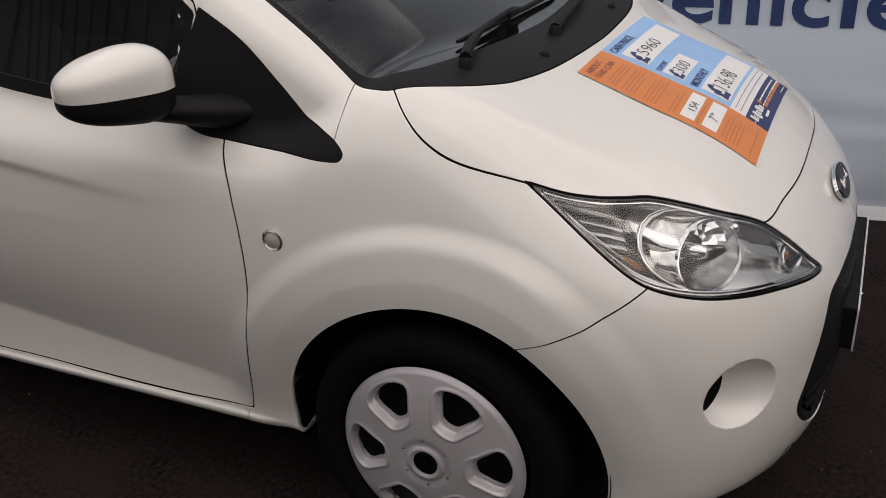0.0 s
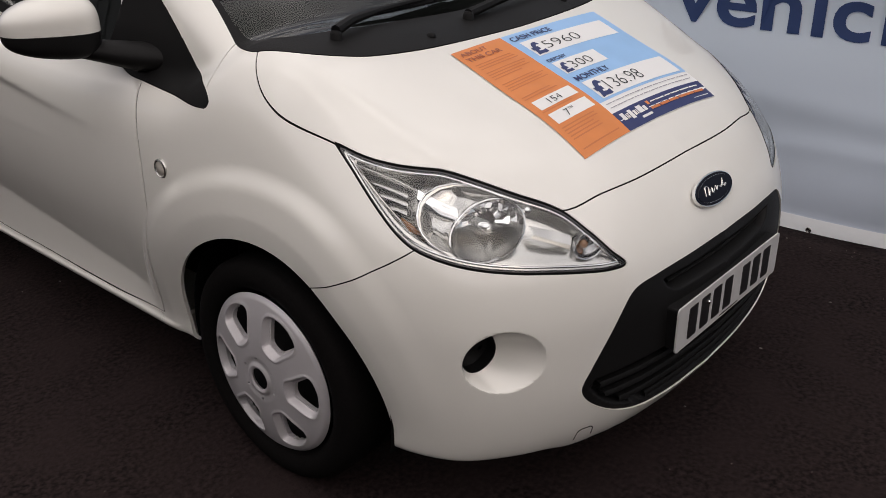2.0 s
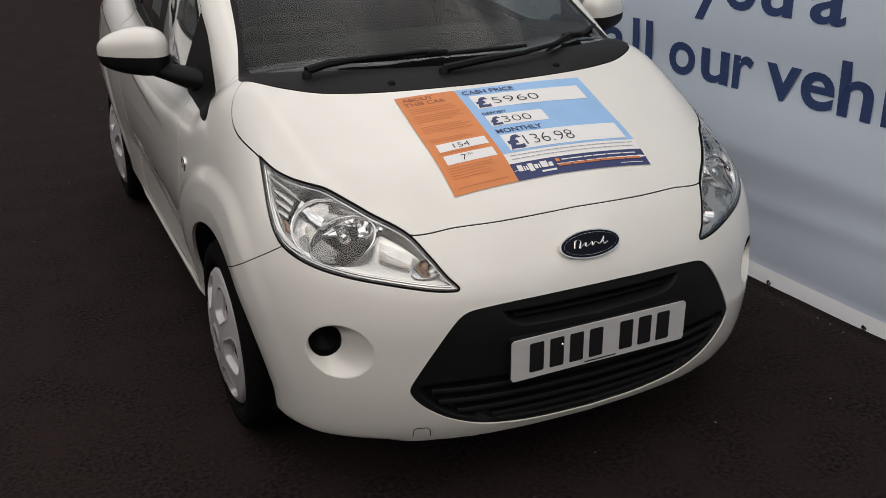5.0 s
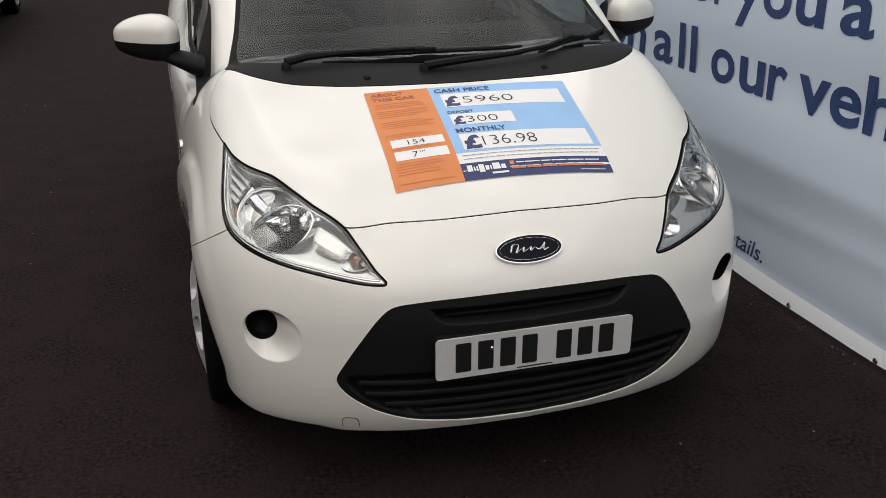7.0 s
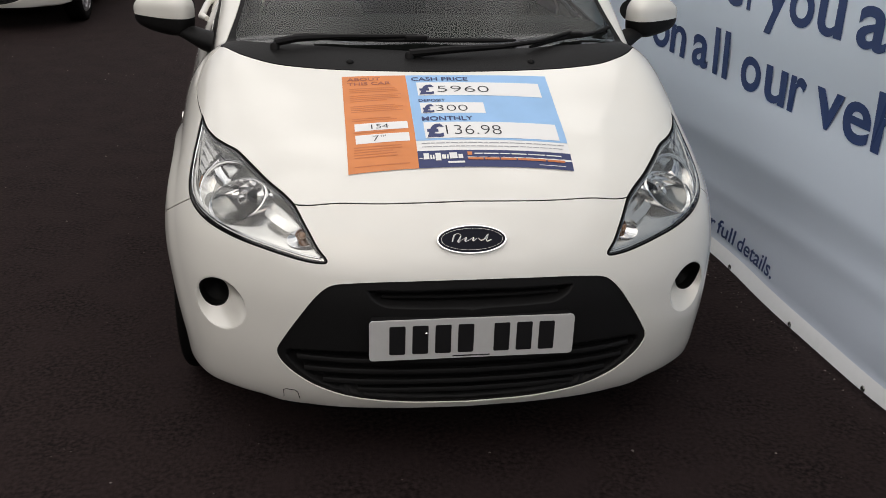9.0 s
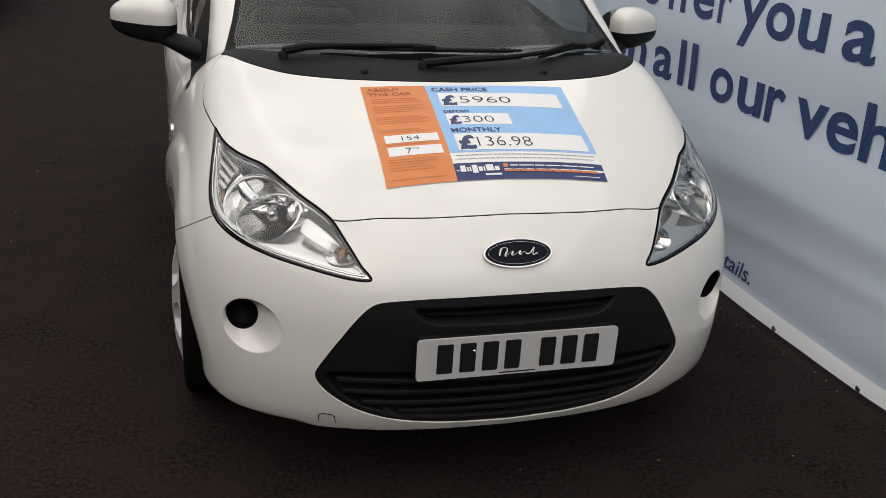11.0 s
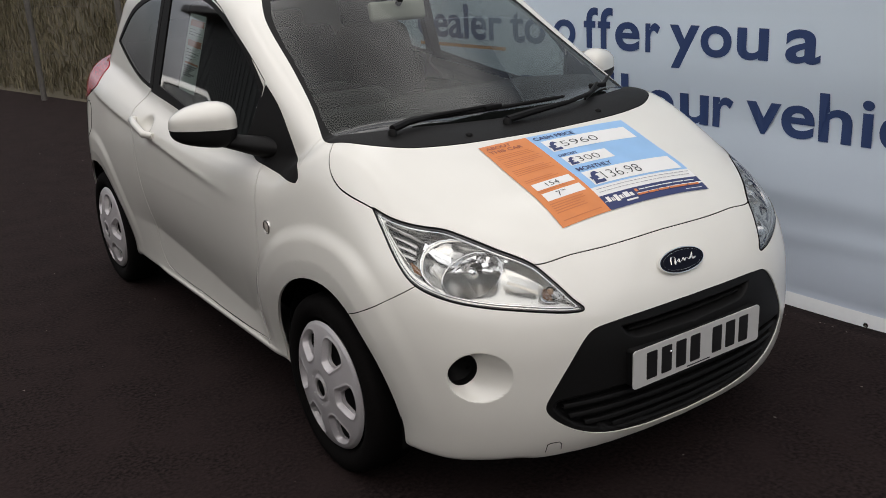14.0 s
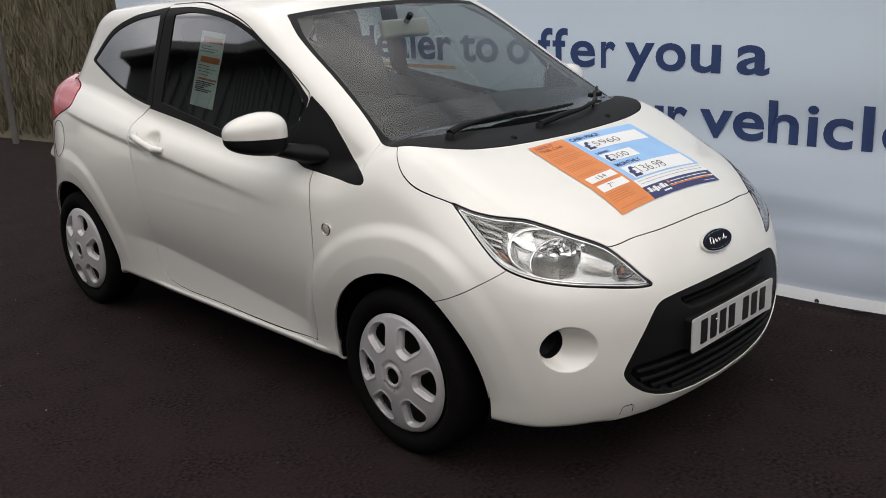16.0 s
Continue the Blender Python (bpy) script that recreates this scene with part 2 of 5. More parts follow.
def np_mesh(name, verts, tris, normals=None, mats=()):
    me = bpy.data.meshes.new(name)
    verts, tris = np.asarray(verts, np.float32), np.asarray(tris, np.int32)
    used, inv = np.unique(tris.ravel(), return_inverse=True)
    verts, tris = verts[used], inv.reshape(-1, 3).astype(np.int32)
    me.vertices.add(len(verts))
    me.vertices.foreach_set("co", verts.ravel())
    me.loops.add(tris.size)
    me.loops.foreach_set("vertex_index", tris.ravel())
    me.polygons.add(len(tris))
    me.polygons.foreach_set("loop_start", np.arange(0, tris.size, 3, dtype=np.int32))
    me.polygons.foreach_set("use_smooth", np.ones(len(tris), bool))
    for m in mats:
        me.materials.append(m)
    me.update(calc_edges=True)
    if normals is not None:
        me.normals_split_custom_set_from_vertices(np.asarray(normals)[used].tolist())
    return me


def vertex_normals(v, t):
    n = np.zeros_like(v)
    fn = np.cross(v[t[:, 1]] - v[t[:, 0]], v[t[:, 2]] - v[t[:, 0]])
    for k in range(3):
        np.add.at(n, t[:, k], fn)
    return n / (np.linalg.norm(n, axis=1, keepdims=True) + 1e-12)


def closed(points, steps=10, sharp=()):
    """A smooth closed outline through a few corners; those named in sharp stay sharp."""
    p, n, out = np.array(points, float), len(points), []
    for i in range(n):
        a, b = p[i], p[(i + 1) % n]
        ta = (b - a) if i in sharp else (b - p[i - 1]) * np.linalg.norm(b - a) / (np.linalg.norm(b - a) + np.linalg.norm(a - p[i - 1]))
        c = p[(i + 2) % n]
        tb = (b - a) if (i + 1) % n in sharp else (c - a) * np.linalg.norm(b - a) / (np.linalg.norm(b - a) + np.linalg.norm(c - b))
        for t in np.arange(steps) / steps:
            out.append(a * (1 + 2 * t) * (1 - t) ** 2 + ta * t * (1 - t) ** 2 + b * t * t * (3 - 2 * t) + tb * t * t * (t - 1))
    return np.array(out)


def inside(poly, q):
    """How far points of the plane lie inside an outline (outside: below nought)."""
    best, odd = np.full(len(q), 1e9), np.zeros(len(q), bool)
    for a, b in zip(poly, np.roll(poly, -1, 0)):
        e, w = b - a, q - a
        k = np.clip(w @ e / (e @ e + 1e-15), 0, 1)
        best = np.minimum(best, ((w - k[:, None] * e) ** 2).sum(1))
        cross = (a[1] > q[:, 1]) != (b[1] > q[:, 1])
        if cross.any():
            odd ^= cross & (q[:, 0] < e[0] * (q[:, 1] - a[1]) / (e[1] if abs(e[1]) > 1e-12 else 1e-12) + a[0])
    return np.where(odd, 1, -1) * np.sqrt(best)


class Skin:
    """The half body as triangles that are parted along outlines."""

    def __init__(self, verts, normals):
        self.v, self.n = verts, normals
        self.gaps = []

    def part(self, tris, d):
        """Triangles where d > 0 and the others; those on the line are cut."""
        pos = d > 0
        count = pos[tris].sum(1)
        yes, no, mixed = tris[count == 3], tris[count == 0], tris[(count == 1) | (count == 2)]
        if len(mixed) == 0:
            return yes, no
        lone = np.where(pos[mixed].sum(1) == 1, True, False)
        first = np.argmax(pos[mixed] == lone[:, None], 1)
        row = np.arange(len(mixed))
        a, b, c = mixed[row, first], mixed[row, (first + 1) % 3], mixed[row, (first + 2) % 3]
        big = len(self.v) + 1
        keys = np.r_[np.minimum(a, b) * big + np.maximum(a, b), np.minimum(a, c) * big + np.maximum(a, c)]
        uniq, inv = np.unique(keys, return_inverse=True)
        i, j = uniq // big, uniq % big
        k = (d[i] / (d[i] - d[j]))[:, None]
        new_v, new_n = self.v[i] + k * (self.v[j] - self.v[i]), self.n[i] + k * (self.n[j] - self.n[i])
        base = len(self.v)
        self.v, self.n = np.r_[self.v, new_v], np.r_[self.n, new_n / np.linalg.norm(new_n, axis=1, keepdims=True)]
        ab, ac = base + inv[: len(a)], base + inv[len(a) :]
        solo = np.stack([a, ab, ac], 1)
        rest = np.r_[np.stack([ab, b, c], 1), np.stack([ab, c, ac], 1)]
        two = np.r_[lone, lone]
        return np.r_[yes, solo[lone], rest[~two]], np.r_[no, solo[~lone], rest[two]]

    def cut(self, tris, field, gap=0.002):
        """The part inside a field, the part outside; the strip between them goes to the gaps."""
        ins, rest = self.part(tris, field(self.v) - gap)
        strip, out = self.part(rest, field(self.v) + gap)
        if gap:
            self.gaps.append(strip)
        return ins, out

    def rimmed(self, tris, depth=0.010, lift=0.0):
        """Vertices, triangles and normals of a panel with its edge folded in."""
        e = np.r_[tris[:, [0, 1]], tris[:, [1, 2]], tris[:, [2, 0]]]
        key = np.minimum(e[:, 0], e[:, 1]) * (len(self.v) + 1) + np.maximum(e[:, 0], e[:, 1])
        _, idx, cnt = np.unique(key, return_index=True, return_counts=True)
        edge = e[idx[cnt == 1]]
        edge = edge[~((np.abs(self.v[edge[:, 0], 0]) < 1e-5) & (np.abs(self.v[edge[:, 1], 0]) < 1e-5))]
        v = self.v + lift * self.n
        if depth == 0 or len(edge) == 0:
            return v, tris, self.n
        who, inv = np.unique(edge.ravel(), return_inverse=True)
        inv = inv.reshape(-1, 2)
        base, m = len(v), len(who)
        top, low = v[who], v[who] - depth * self.n[who]
        i, j = inv[:, 0] + base, inv[:, 1] + base
        fold = np.r_[np.stack([j, i, i + m], 1), np.stack([j, i + m, j + m], 1)]
        allv = np.r_[v, top, low]
        fn = vertex_normals(allv, fold)
        return allv, np.r_[tris, fold], np.r_[self.n, fn[base:]]


def both(v, t, n):
    """A half and its mirror image as one."""
    flip = np.array([-1, 1, 1])
    v2 = np.r_[v, v * flip]
    return v2, np.r_[t, t[:, ::-1] + len(v)], np.r_[n, n * flip]


def other(v, t, n):
    flip = np.array([-1, 1, 1])
    return v * flip, t[:, ::-1], n * flip


# fog lamp hollow on the bumper: centre and size along s = y - x and z
FOG_S, FOG_Z, FOG_A, FOG_B = 0.787, 0.470, 0.122, 0.068
HOLE_S, HOLE_Z, HOLE_R = 0.836, 0.480, 0.046


def half_skin():
    """Rays from a line inside the car out to its skin, over one half."""
    eye, way = [], []
    th = np.radians(np.r_[np.linspace(-90, -34, 14, endpoint=False), np.linspace(-34, 90, 225)])
    ring = np.stack([-np.cos(th), 0 * th, np.sin(th)], -1)
    for ph in np.radians(np.linspace(89.9, 0, 150, endpoint=False)):
        way.append(ring * np.cos(ph) + np.array([0, -np.sin(ph), 0]))
        eye.append(np.tile([0, 0.60, 0.50], (len(th), 1)))
    for y in np.r_[np.arange(0.60, 1.3, 0.007), np.arange(1.3, 2.3, 0.010), np.arange(2.3, 3.0, 0.012)]:
        way.append(ring)
        eye.append(np.tile([0, y, 0.50], (len(th), 1)))
    for ph in np.radians(np.linspace(0, 89.9, 60)):
        way.append(ring * np.cos(ph) + np.array([0, np.sin(ph), 0]))
        eye.append(np.tile([0, 3.0, 0.50], (len(th), 1)))
    rows, cols = len(eye), len(th)
    eye, way = np.concatenate(eye), np.concatenate(way)
    lo, hi = np.zeros(len(eye)), np.full(len(eye), 1.4)
    for _ in range(22):
        mid = (lo + hi) / 2
        out = hull(*(eye + mid[:, None] * way).T) > 0
        hi, lo = np.where(out, mid, hi), np.where(out, lo, mid)
    v = eye + hi[:, None] * way
    v[cols - 1 :: cols, 0] = 0
    v[0::cols, 0] = 0
    i = np.arange(rows - 1)[:, None] * cols + np.arange(cols - 1)[None]
    a, b, c, d = i.ravel(), (i + 1).ravel(), (i + cols).ravel(), (i + cols + 1).ravel()
    t = np.r_[np.stack([a, b, d], 1), np.stack([a, d, c], 1)]
    n = hull_normal(v)
    fn = np.cross(v[t[:, 1]] - v[t[:, 0]], v[t[:, 2]] - v[t[:, 0]])
    if (fn * n[t[:, 0]]).sum() < 0:
        t = t[:, ::-1]
    return v, t, n


def tube_wall(sk, tris):
    """The wall that runs in from the edge of a hole."""
    v, t, n = sk.rimmed(tris, 0.0)
    e = np.r_[tris[:, [0, 1]], tris[:, [1, 2]], tris[:, [2, 0]]]
    key = np.minimum(e[:, 0], e[:, 1]) * (len(v) + 1) + np.maximum(e[:, 0], e[:, 1])
    _, idx, cnt = np.unique(key, return_index=True, return_counts=True)
    edge = e[idx[cnt == 1]]
    deep = v + np.array([0.008, 0.030, 0])
    i, j = edge[:, 0], edge[:, 1]
    both_v = np.r_[v, deep]
    tri = np.r_[np.stack([i, j, j + len(v)], 1), np.stack([i, j + len(v), i + len(v)], 1)]
    return both_v, tri, vertex_normals(both_v, tri)


car = new("car")
car.location = (0, 1.8, 0)
tagged(car, "small white three-door hatchback car parked on the asphalt", "car")
car_inv = Matrix.Translation((0, -1.8, 0))


def under(ob, parent, label=""):
    """Hang a part that is built in world places under its thing or part."""
    ob.parent = parent
    up = Matrix.Translation(parent.location) if parent.type == "EMPTY" else Matrix()
    ob.matrix_parent_inverse = up.inverted()
    if label:
        ob["label"] = label
    return ob


def skin_part(name, data, mat, parent, label=""):
    v, t, n = data
    return under(new(name, np_mesh(name, v, t, n, [mat])), parent, label)


V0, T0, N0 = half_skin()
skin = Skin(V0, N0)


def sz(v):
    return np.stack([v[:, 1] - v[:, 0], v[:, 2]], 1)


LAMP = closed([(0.412, 0.619), (0.456, 0.647), (0.520, 0.688), (0.610, 0.735), (0.755, 0.775), (0.846, 0.798), (0.937, 0.817), (1.007, 0.823), (1.079, 0.829), (1.160, 0.841),
               (1.245, 0.862), (1.195, 0.818), (1.136, 0.765), (1.080, 0.722), (1.030, 0.697), (0.943, 0.675), (0.856, 0.660), (0.754, 0.648), (0.655, 0.638), (0.557, 0.627), (0.460, 0.617)], 6, (10,))
BONNET = closed([(0.2, 0.124), (0, 0.123), (-0.183, 0.127), (-0.323, 0.144), (-0.440, 0.168), (-0.513, 0.242), (-0.553, 0.293), (-0.589, 0.348), (-0.621, 0.386), (-0.650, 0.429), (-0.674, 0.486), (-0.689, 0.556),
                 (-0.706, 0.638), (-0.712, 0.694), (-0.708, 0.741), (-0.697, 0.774), (-0.677, 0.804), (-0.646, 0.833), (-0.600, 0.748), (-0.540, 0.695), (-0.463, 0.656), (-0.302, 0.622), (-0.042, 0.606), (0.2, 0.606)], 6, (0, 17, 23))
GRILLE = closed([(0.2, 0.583), (0, 0.583), (-0.19, 0.580), (-0.302, 0.574), (-0.352, 0.565), (-0.386, 0.538), (-0.429, 0.481), (-0.473, 0.412), (-0.490, 0.375), (-0.480, 0.347), (-0.448, 0.315), (-0.392, 0.280),
                 (-0.306, 0.250), (-0.19, 0.233), (-0.04, 0.227), (0.2, 0.227)], 6, (0, 15))
DOOR = closed([(1.175, 0.889), (1.133, 0.794), (1.108, 0.624), (1.141, 0.404), (1.166, 0.282), (1.382, 0.272), (1.768, 0.275), (2.20, 0.290), (2.275, 0.365), (2.283, 0.528), (2.333, 0.771), (2.375, 0.909),
               (2.372, 0.970), (2.300, 1.035), (2.30, 1.20), (2.265, 1.440), (1.99, 1.443), (1.706, 1.385), (1.515, 1.292), (1.379, 1.218), (1.262, 1.146)], 6, (4, 13, 15, 20, 0))
SAIL = closed([(0.906, 0.880), (0.897, 0.892), (0.903, 0.902), (0.916, 0.912), (0.932, 0.920), (0.955, 0.927), (0.983, 0.934), (1.004, 0.943), (1.018, 0.956), (1.069, 1.004), (1.15, 1.075), (1.250, 1.136), (1.262, 1.10), (1.33, 0.936), (1.24, 0.900), (1.163, 0.892), (1.083, 0.886), (0.995, 0.881)], 5, (11, 13))
DOOR_TRIM = closed([(2.325, 1.02), (2.29, 1.425), (2.06, 1.430), (1.80, 1.402), (1.610, 1.343), (1.430, 1.250), (1.325, 1.178), (1.258, 1.125), (1.31, 0.915), (1.73, 0.950), (1.96, 0.982)], 5, (0, 1, 7, 8))
DOOR_GLASS = closed([(2.225, 1.052), (2.200, 1.402), (2.06, 1.412), (1.81, 1.385), (1.622, 1.327), (1.445, 1.236), (1.338, 1.162), (1.275, 1.10), (1.335, 0.945), (1.73, 0.980), (1.96, 1.012)], 5, (0, 1, 7, 8))
QUARTER = closed([(2.935, 1.190), (2.76, 1.308), (2.54, 1.372), (2.315, 1.402), (2.345, 1.046), (2.51, 1.069), (2.71, 1.118)], 6, (0, 3, 4))
PILLAR = closed([(2.285, 1.028), (2.262, 1.432), (2.42, 1.412), (2.56, 1.392), (2.78, 1.325), (2.955, 1.196), (2.945, 1.182), (2.71, 1.108), (2.51, 1.058), (2.36, 1.034)], 4, (0, 1, 5, 9))
SCREEN = closed([(0.2, 1.55), (0, 1.55), (-0.27, 1.555), (-0.50, 1.575), (-0.548, 1.445), (-0.578, 1.203), (-0.606, 1.033), (-0.650, 0.87), (-0.648, 0.835), (-0.600, 0.75), (-0.540, 0.697), (-0.463, 0.658), (-0.302, 0.624), (-0.042, 0.608), (0.2, 0.608)], 6, (0, 3, 14))
GLAZING = closed([(0.2, 1.520), (0, 1.520), (-0.27, 1.525), (-0.482, 1.540), (-0.530, 1.425), (-0.561, 1.203), (-0.588, 1.045), (-0.610, 0.925), (-0.585, 0.862), (-0.52, 0.815), (-0.35, 0.778), (0, 0.760), (0.2, 0.760)], 6, (0, 3, 12))
TAIL = closed([(2.99, 0.995), (3.06, 1.075), (3.20, 1.10), (3.5, 1.10), (3.5, 0.90), (3.22, 0.90), (3.10, 0.945)], 5, (3, 4))

# wheel openings and floor
T = T0
for hub in (HUB_F, HUB_R):
    T = skin.part(T, np.hypot(skin.v[:, 1] - hub + 0.008, skin.v[:, 2] - HUB_Z) - 0.345)[0]
floor_t, T = skin.part(T, 0.207 - skin.v[:, 2])
front = lambda v: 1.0 - v[:, 1]
near, far = skin.part(T, front(skin.v))
lamp_t, near = skin.cut(near, lambda v: np.where(v[:, 1] < 0.7, inside(LAMP, sz(v)), -1), 0.0022)
grille_t, near = skin.cut(near, lambda v: np.where(v[:, 1] < 0.25, inside(GRILLE, v[:, [0, 2]]), -1), 0.0)
bonnet_t, near = skin.cut(near, lambda v: np.where(v[:, 2] > 0.66, inside(BONNET, v[:, :2]), -1), 0.0014)
bumper_t, wing_t = skin.cut(near, lambda v: np.where(v[:, 1] < 0.6, 0.697 - 0.386 * (v[:, 1] - v[:, 0] - 1.03) - v[:, 2], -1), 0.0015)
# the wing goes on behind y = 1, so it is joined with the rest there
rest = np.r_[wing_t, far]
screen_t, rest = skin.cut(rest, lambda v: np.where(v[:, 2] > 0.93, inside(SCREEN, v[:, :2]), -1), 0.001)
sail_t, rest = skin.cut(rest, lambda v: inside(SAIL, v[:, 1:]), 0.001)
door_t, rest = skin.cut(rest, lambda v: inside(DOOR, v[:, 1:]), 0.0022)
trim_d, door_t = skin.cut(door_t, lambda v: inside(DOOR_TRIM, v[:, 1:]), 0.0)
dglass_t, trim_d = skin.cut(trim_d, lambda v: inside(DOOR_GLASS, v[:, 1:]), 0.0)
quart_t, rest = skin.cut(rest, lambda v: np.where(np.abs(v[:, 0]) > 0.3, inside(QUARTER, v[:, 1:]), -1), 0.001)
tail_t, rest = skin.cut(rest, lambda v: np.where(np.abs(v[:, 0]) > 0.45, inside(TAIL, v[:, 1:]), -1), 0.002)
glaze_t, cowl_t = skin.cut(screen_t, lambda v: inside(GLAZING, v[:, :2]), 0.0)
# wing: ahead of the door, below the pillar joint
wing_t, shell_t = skin.cut(rest, lambda v: np.minimum(1.18 - v[:, 1], np.where(v[:, 2] > 0.91, 0.920 - v[:, 1], 1.0)), 0.0012)
pillar_t, shell_t = skin.cut(shell_t, lambda v: np.where(np.abs(v[:, 0]) > 0.3, inside(PILLAR, v[:, 1:]), -1), 0.0)

# the bumper's round hollow
fog_q = 1 - ((skin.v[:, 1] - skin.v[:, 0] - FOG_S) / FOG_A) ** 2 - ((skin.v[:, 2] - FOG_Z) / FOG_B) ** 2
fog_in, fog_out = skin.part(bumper_t, np.where(skin.v[:, 1] < 0.5, fog_q, -1))
bumper_t = np.r_[fog_in, fog_out]
bump_v = skin.v.copy()
s, z = bump_v[:, 1] - bump_v[:, 0], bump_v[:, 2]
q = ((s - FOG_S) / FOG_A) ** 2 + ((z - FOG_Z) / FOG_B) ** 2
q2 = ((s - HOLE_S) / 0.09) ** 2 + ((z - HOLE_Z) / 0.062) ** 2
dent = np.where(bump_v[:, 1] < 0.5, np.sin(np.clip(1 - q, 0, 1) * np.pi / 2) ** 0.9, 0)
well = dent * (0.032 + 0.030 * np.exp(-q2))
bump_v = bump_v + well[:, None] * np.array([0.28, 0.96, 0])
hole = np.where(bump_v[:, 1] < 0.5, HOLE_R - np.hypot((s - HOLE_S) * 0.72, z - HOLE_Z), -1)
hole_t, bumper_t = skin.part(bumper_t, hole[: len(skin.v)])
grown = len(skin.v) - len(bump_v)
if grown:
    tail_v = skin.v[-grown:]
    ts, tz = tail_v[:, 1] - tail_v[:, 0], tail_v[:, 2]
    tq = ((ts - FOG_S) / FOG_A) ** 2 + ((tz - FOG_Z) / FOG_B) ** 2
    tw = np.sin(np.clip(1 - tq, 0, 1) * np.pi / 2) ** 0.9 * (0.032 + 0.030 * np.exp(-(((ts - HOLE_S) / 0.09) ** 2 + ((tz - HOLE_Z) / 0.062) ** 2)))
    bump_v = np.r_[bump_v, tail_v + tw[:, None] * np.array([0.28, 0.96, 0])]

plain = skin.v
skin.v = bump_v
keep_n = skin.n
bn = vertex_normals(skin.v, bumper_t)
dented = (np.linalg.norm(bump_v - plain, axis=1) > 1e-5)
skin.n = np.where(dented[:, None], bn, keep_n)
bumper = skin_part("front_bumper", both(*skin.rimmed(bumper_t, 0.012)), PAINT, car)
pit = skin.rimmed(hole_t, 0.0)
for make in (lambda v, t, n: (v, t, n), other):
    skin_part("fog_lamp_blank", make(pit[0] + np.array([0.008, 0.030, 0]), pit[1], pit[2]), BLACK, bumper, "black plastic fog lamp blank")
    # wall of the hole
    skin_part("fog_lamp_tube", make(*tube_wall(skin, hole_t)), BLACK, bumper)
skin.v, skin.n = plain, keep_n

skin_part("bonnet", both(*skin.rimmed(bonnet_t)), PAINT, car)
body_shell = skin_part("body_shell", both(*skin.rimmed(shell_t)), PAINT, car)
seam = skin_part("seam_strip", both(*skin.rimmed(np.concatenate(skin.gaps), 0.0, -0.0025)), SEAM, car)
seam["kind"] = "stuff"
skin_part("windscreen", both(*skin.rimmed(glaze_t, 0.0)), GLASS, car, "tinted windscreen glass")
cowl = skin_part("cowl_panel", both(*skin.rimmed(cowl_t, 0.004)), BLACK, car, "black plastic cowl and screen surround")
doors = []
for make in (lambda v, t, n: (v, t, n), other):
    skin_part("front_wing", make(*skin.rimmed(wing_t)), PAINT, car)
    mid_y = skin.v[floor_t][:, :, 1].mean(1)
    for lo_y, hi_y in ((-1, HUB_F), (HUB_F, HUB_R), (HUB_R, 5)):
        tray = floor_t[(mid_y >= lo_y) & (mid_y < hi_y)]
        if len(tray):
            skin_part("underbody", make(*skin.rimmed(tray, 0.0)), SEAM, car)
    dv, dt, dn = skin.rimmed(door_t)
    dish = 0.016 * np.exp(-(((dv[:, 1] - 2.185) / 0.046) ** 2 + ((dv[:, 2] - 0.903) / 0.030) ** 2) ** 2)
    dv = dv + np.where(dish > 1e-4, dish, 0)[:, None] * np.array([1, 0, 0])
    dn = np.where(dish[:, None] > 1e-4, vertex_normals(dv, dt), dn)
    door = skin_part("door", make(dv, dt, dn), PAINT, car)
    doors.append(door)
    skin_part("door_frame_trim", make(*skin.rimmed(trim_d, 0.006, -0.002)), BLACK, door, "black window frame trim")
    skin_part("door_window", make(*skin.rimmed(dglass_t, 0.0, -0.006)), DARKGLASS, door, "tinted side window glass")
    skin_part("mirror_sail", make(*skin.rimmed(sail_t, 0.006, 0.001)), BLACK, door, "black plastic corner panel")
    skin_part("pillar_trim", make(*skin.rimmed(pillar_t, 0.006, -0.001)), BLACK, car, "black pillar and window trim")
    skin_part("quarter_window", make(*skin.rimmed(quart_t, 0.0, -0.004)), DARKGLASS, car, "tinted rear quarter glass")
    skin_part("tail_lamp", make(*skin.rimmed(tail_t, 0.006, 0.003)), RED, car, "red tail lamp")
# ---------------------------------------------------------------- builders


def part(name, bm, mat, parent=None, label="", smooth=True, mirror=False):
    """Link a bmesh as one mesh object under a thing or a part."""
    if mirror:
        bmesh.ops.transform(bm, matrix=Matrix.Diagonal((-1, 1, 1, 1)), verts=bm.verts)
        bmesh.ops.reverse_faces(bm, faces=bm.faces)
    me = bpy.data.meshes.new(name)
    bm.to_mesh(me)
    bm.free()
    for p in me.polygons:
        p.use_smooth = smooth
    me.materials.append(mat)
    if smooth:
        me.set_sharp_from_angle(angle=radians(40))
    ob = new(name, me)
    if label:
        ob["label"] = label
    return under(ob, parent, label) if parent else ob


def rbox(bm, centre, size, radius=0.02, turn=(0, 0, 0), segments=3, taper=1.0):
    """A box with rounded edges added to a bmesh; taper narrows its top."""
    made = bmesh.ops.create_cube(bm, size=1.0)["verts"]
    for v in made:
        k = taper if v.co.z > 0 else 1.0
        v.co = Vector((v.co.x * size[0] * k, v.co.y * size[1] * k, v.co.z * size[2]))
    edges = list({e for v in made for e in v.link_edges})
    got = bmesh.ops.bevel(bm, geom=edges, offset=radius, segments=segments, affect="EDGES", profile=0.5)
    verts = list({v for f in got["faces"] for v in f.verts} | {v for v in made if v.is_valid})
    bmesh.ops.transform(bm, matrix=pose(*centre, *turn), verts=verts)
    return bm


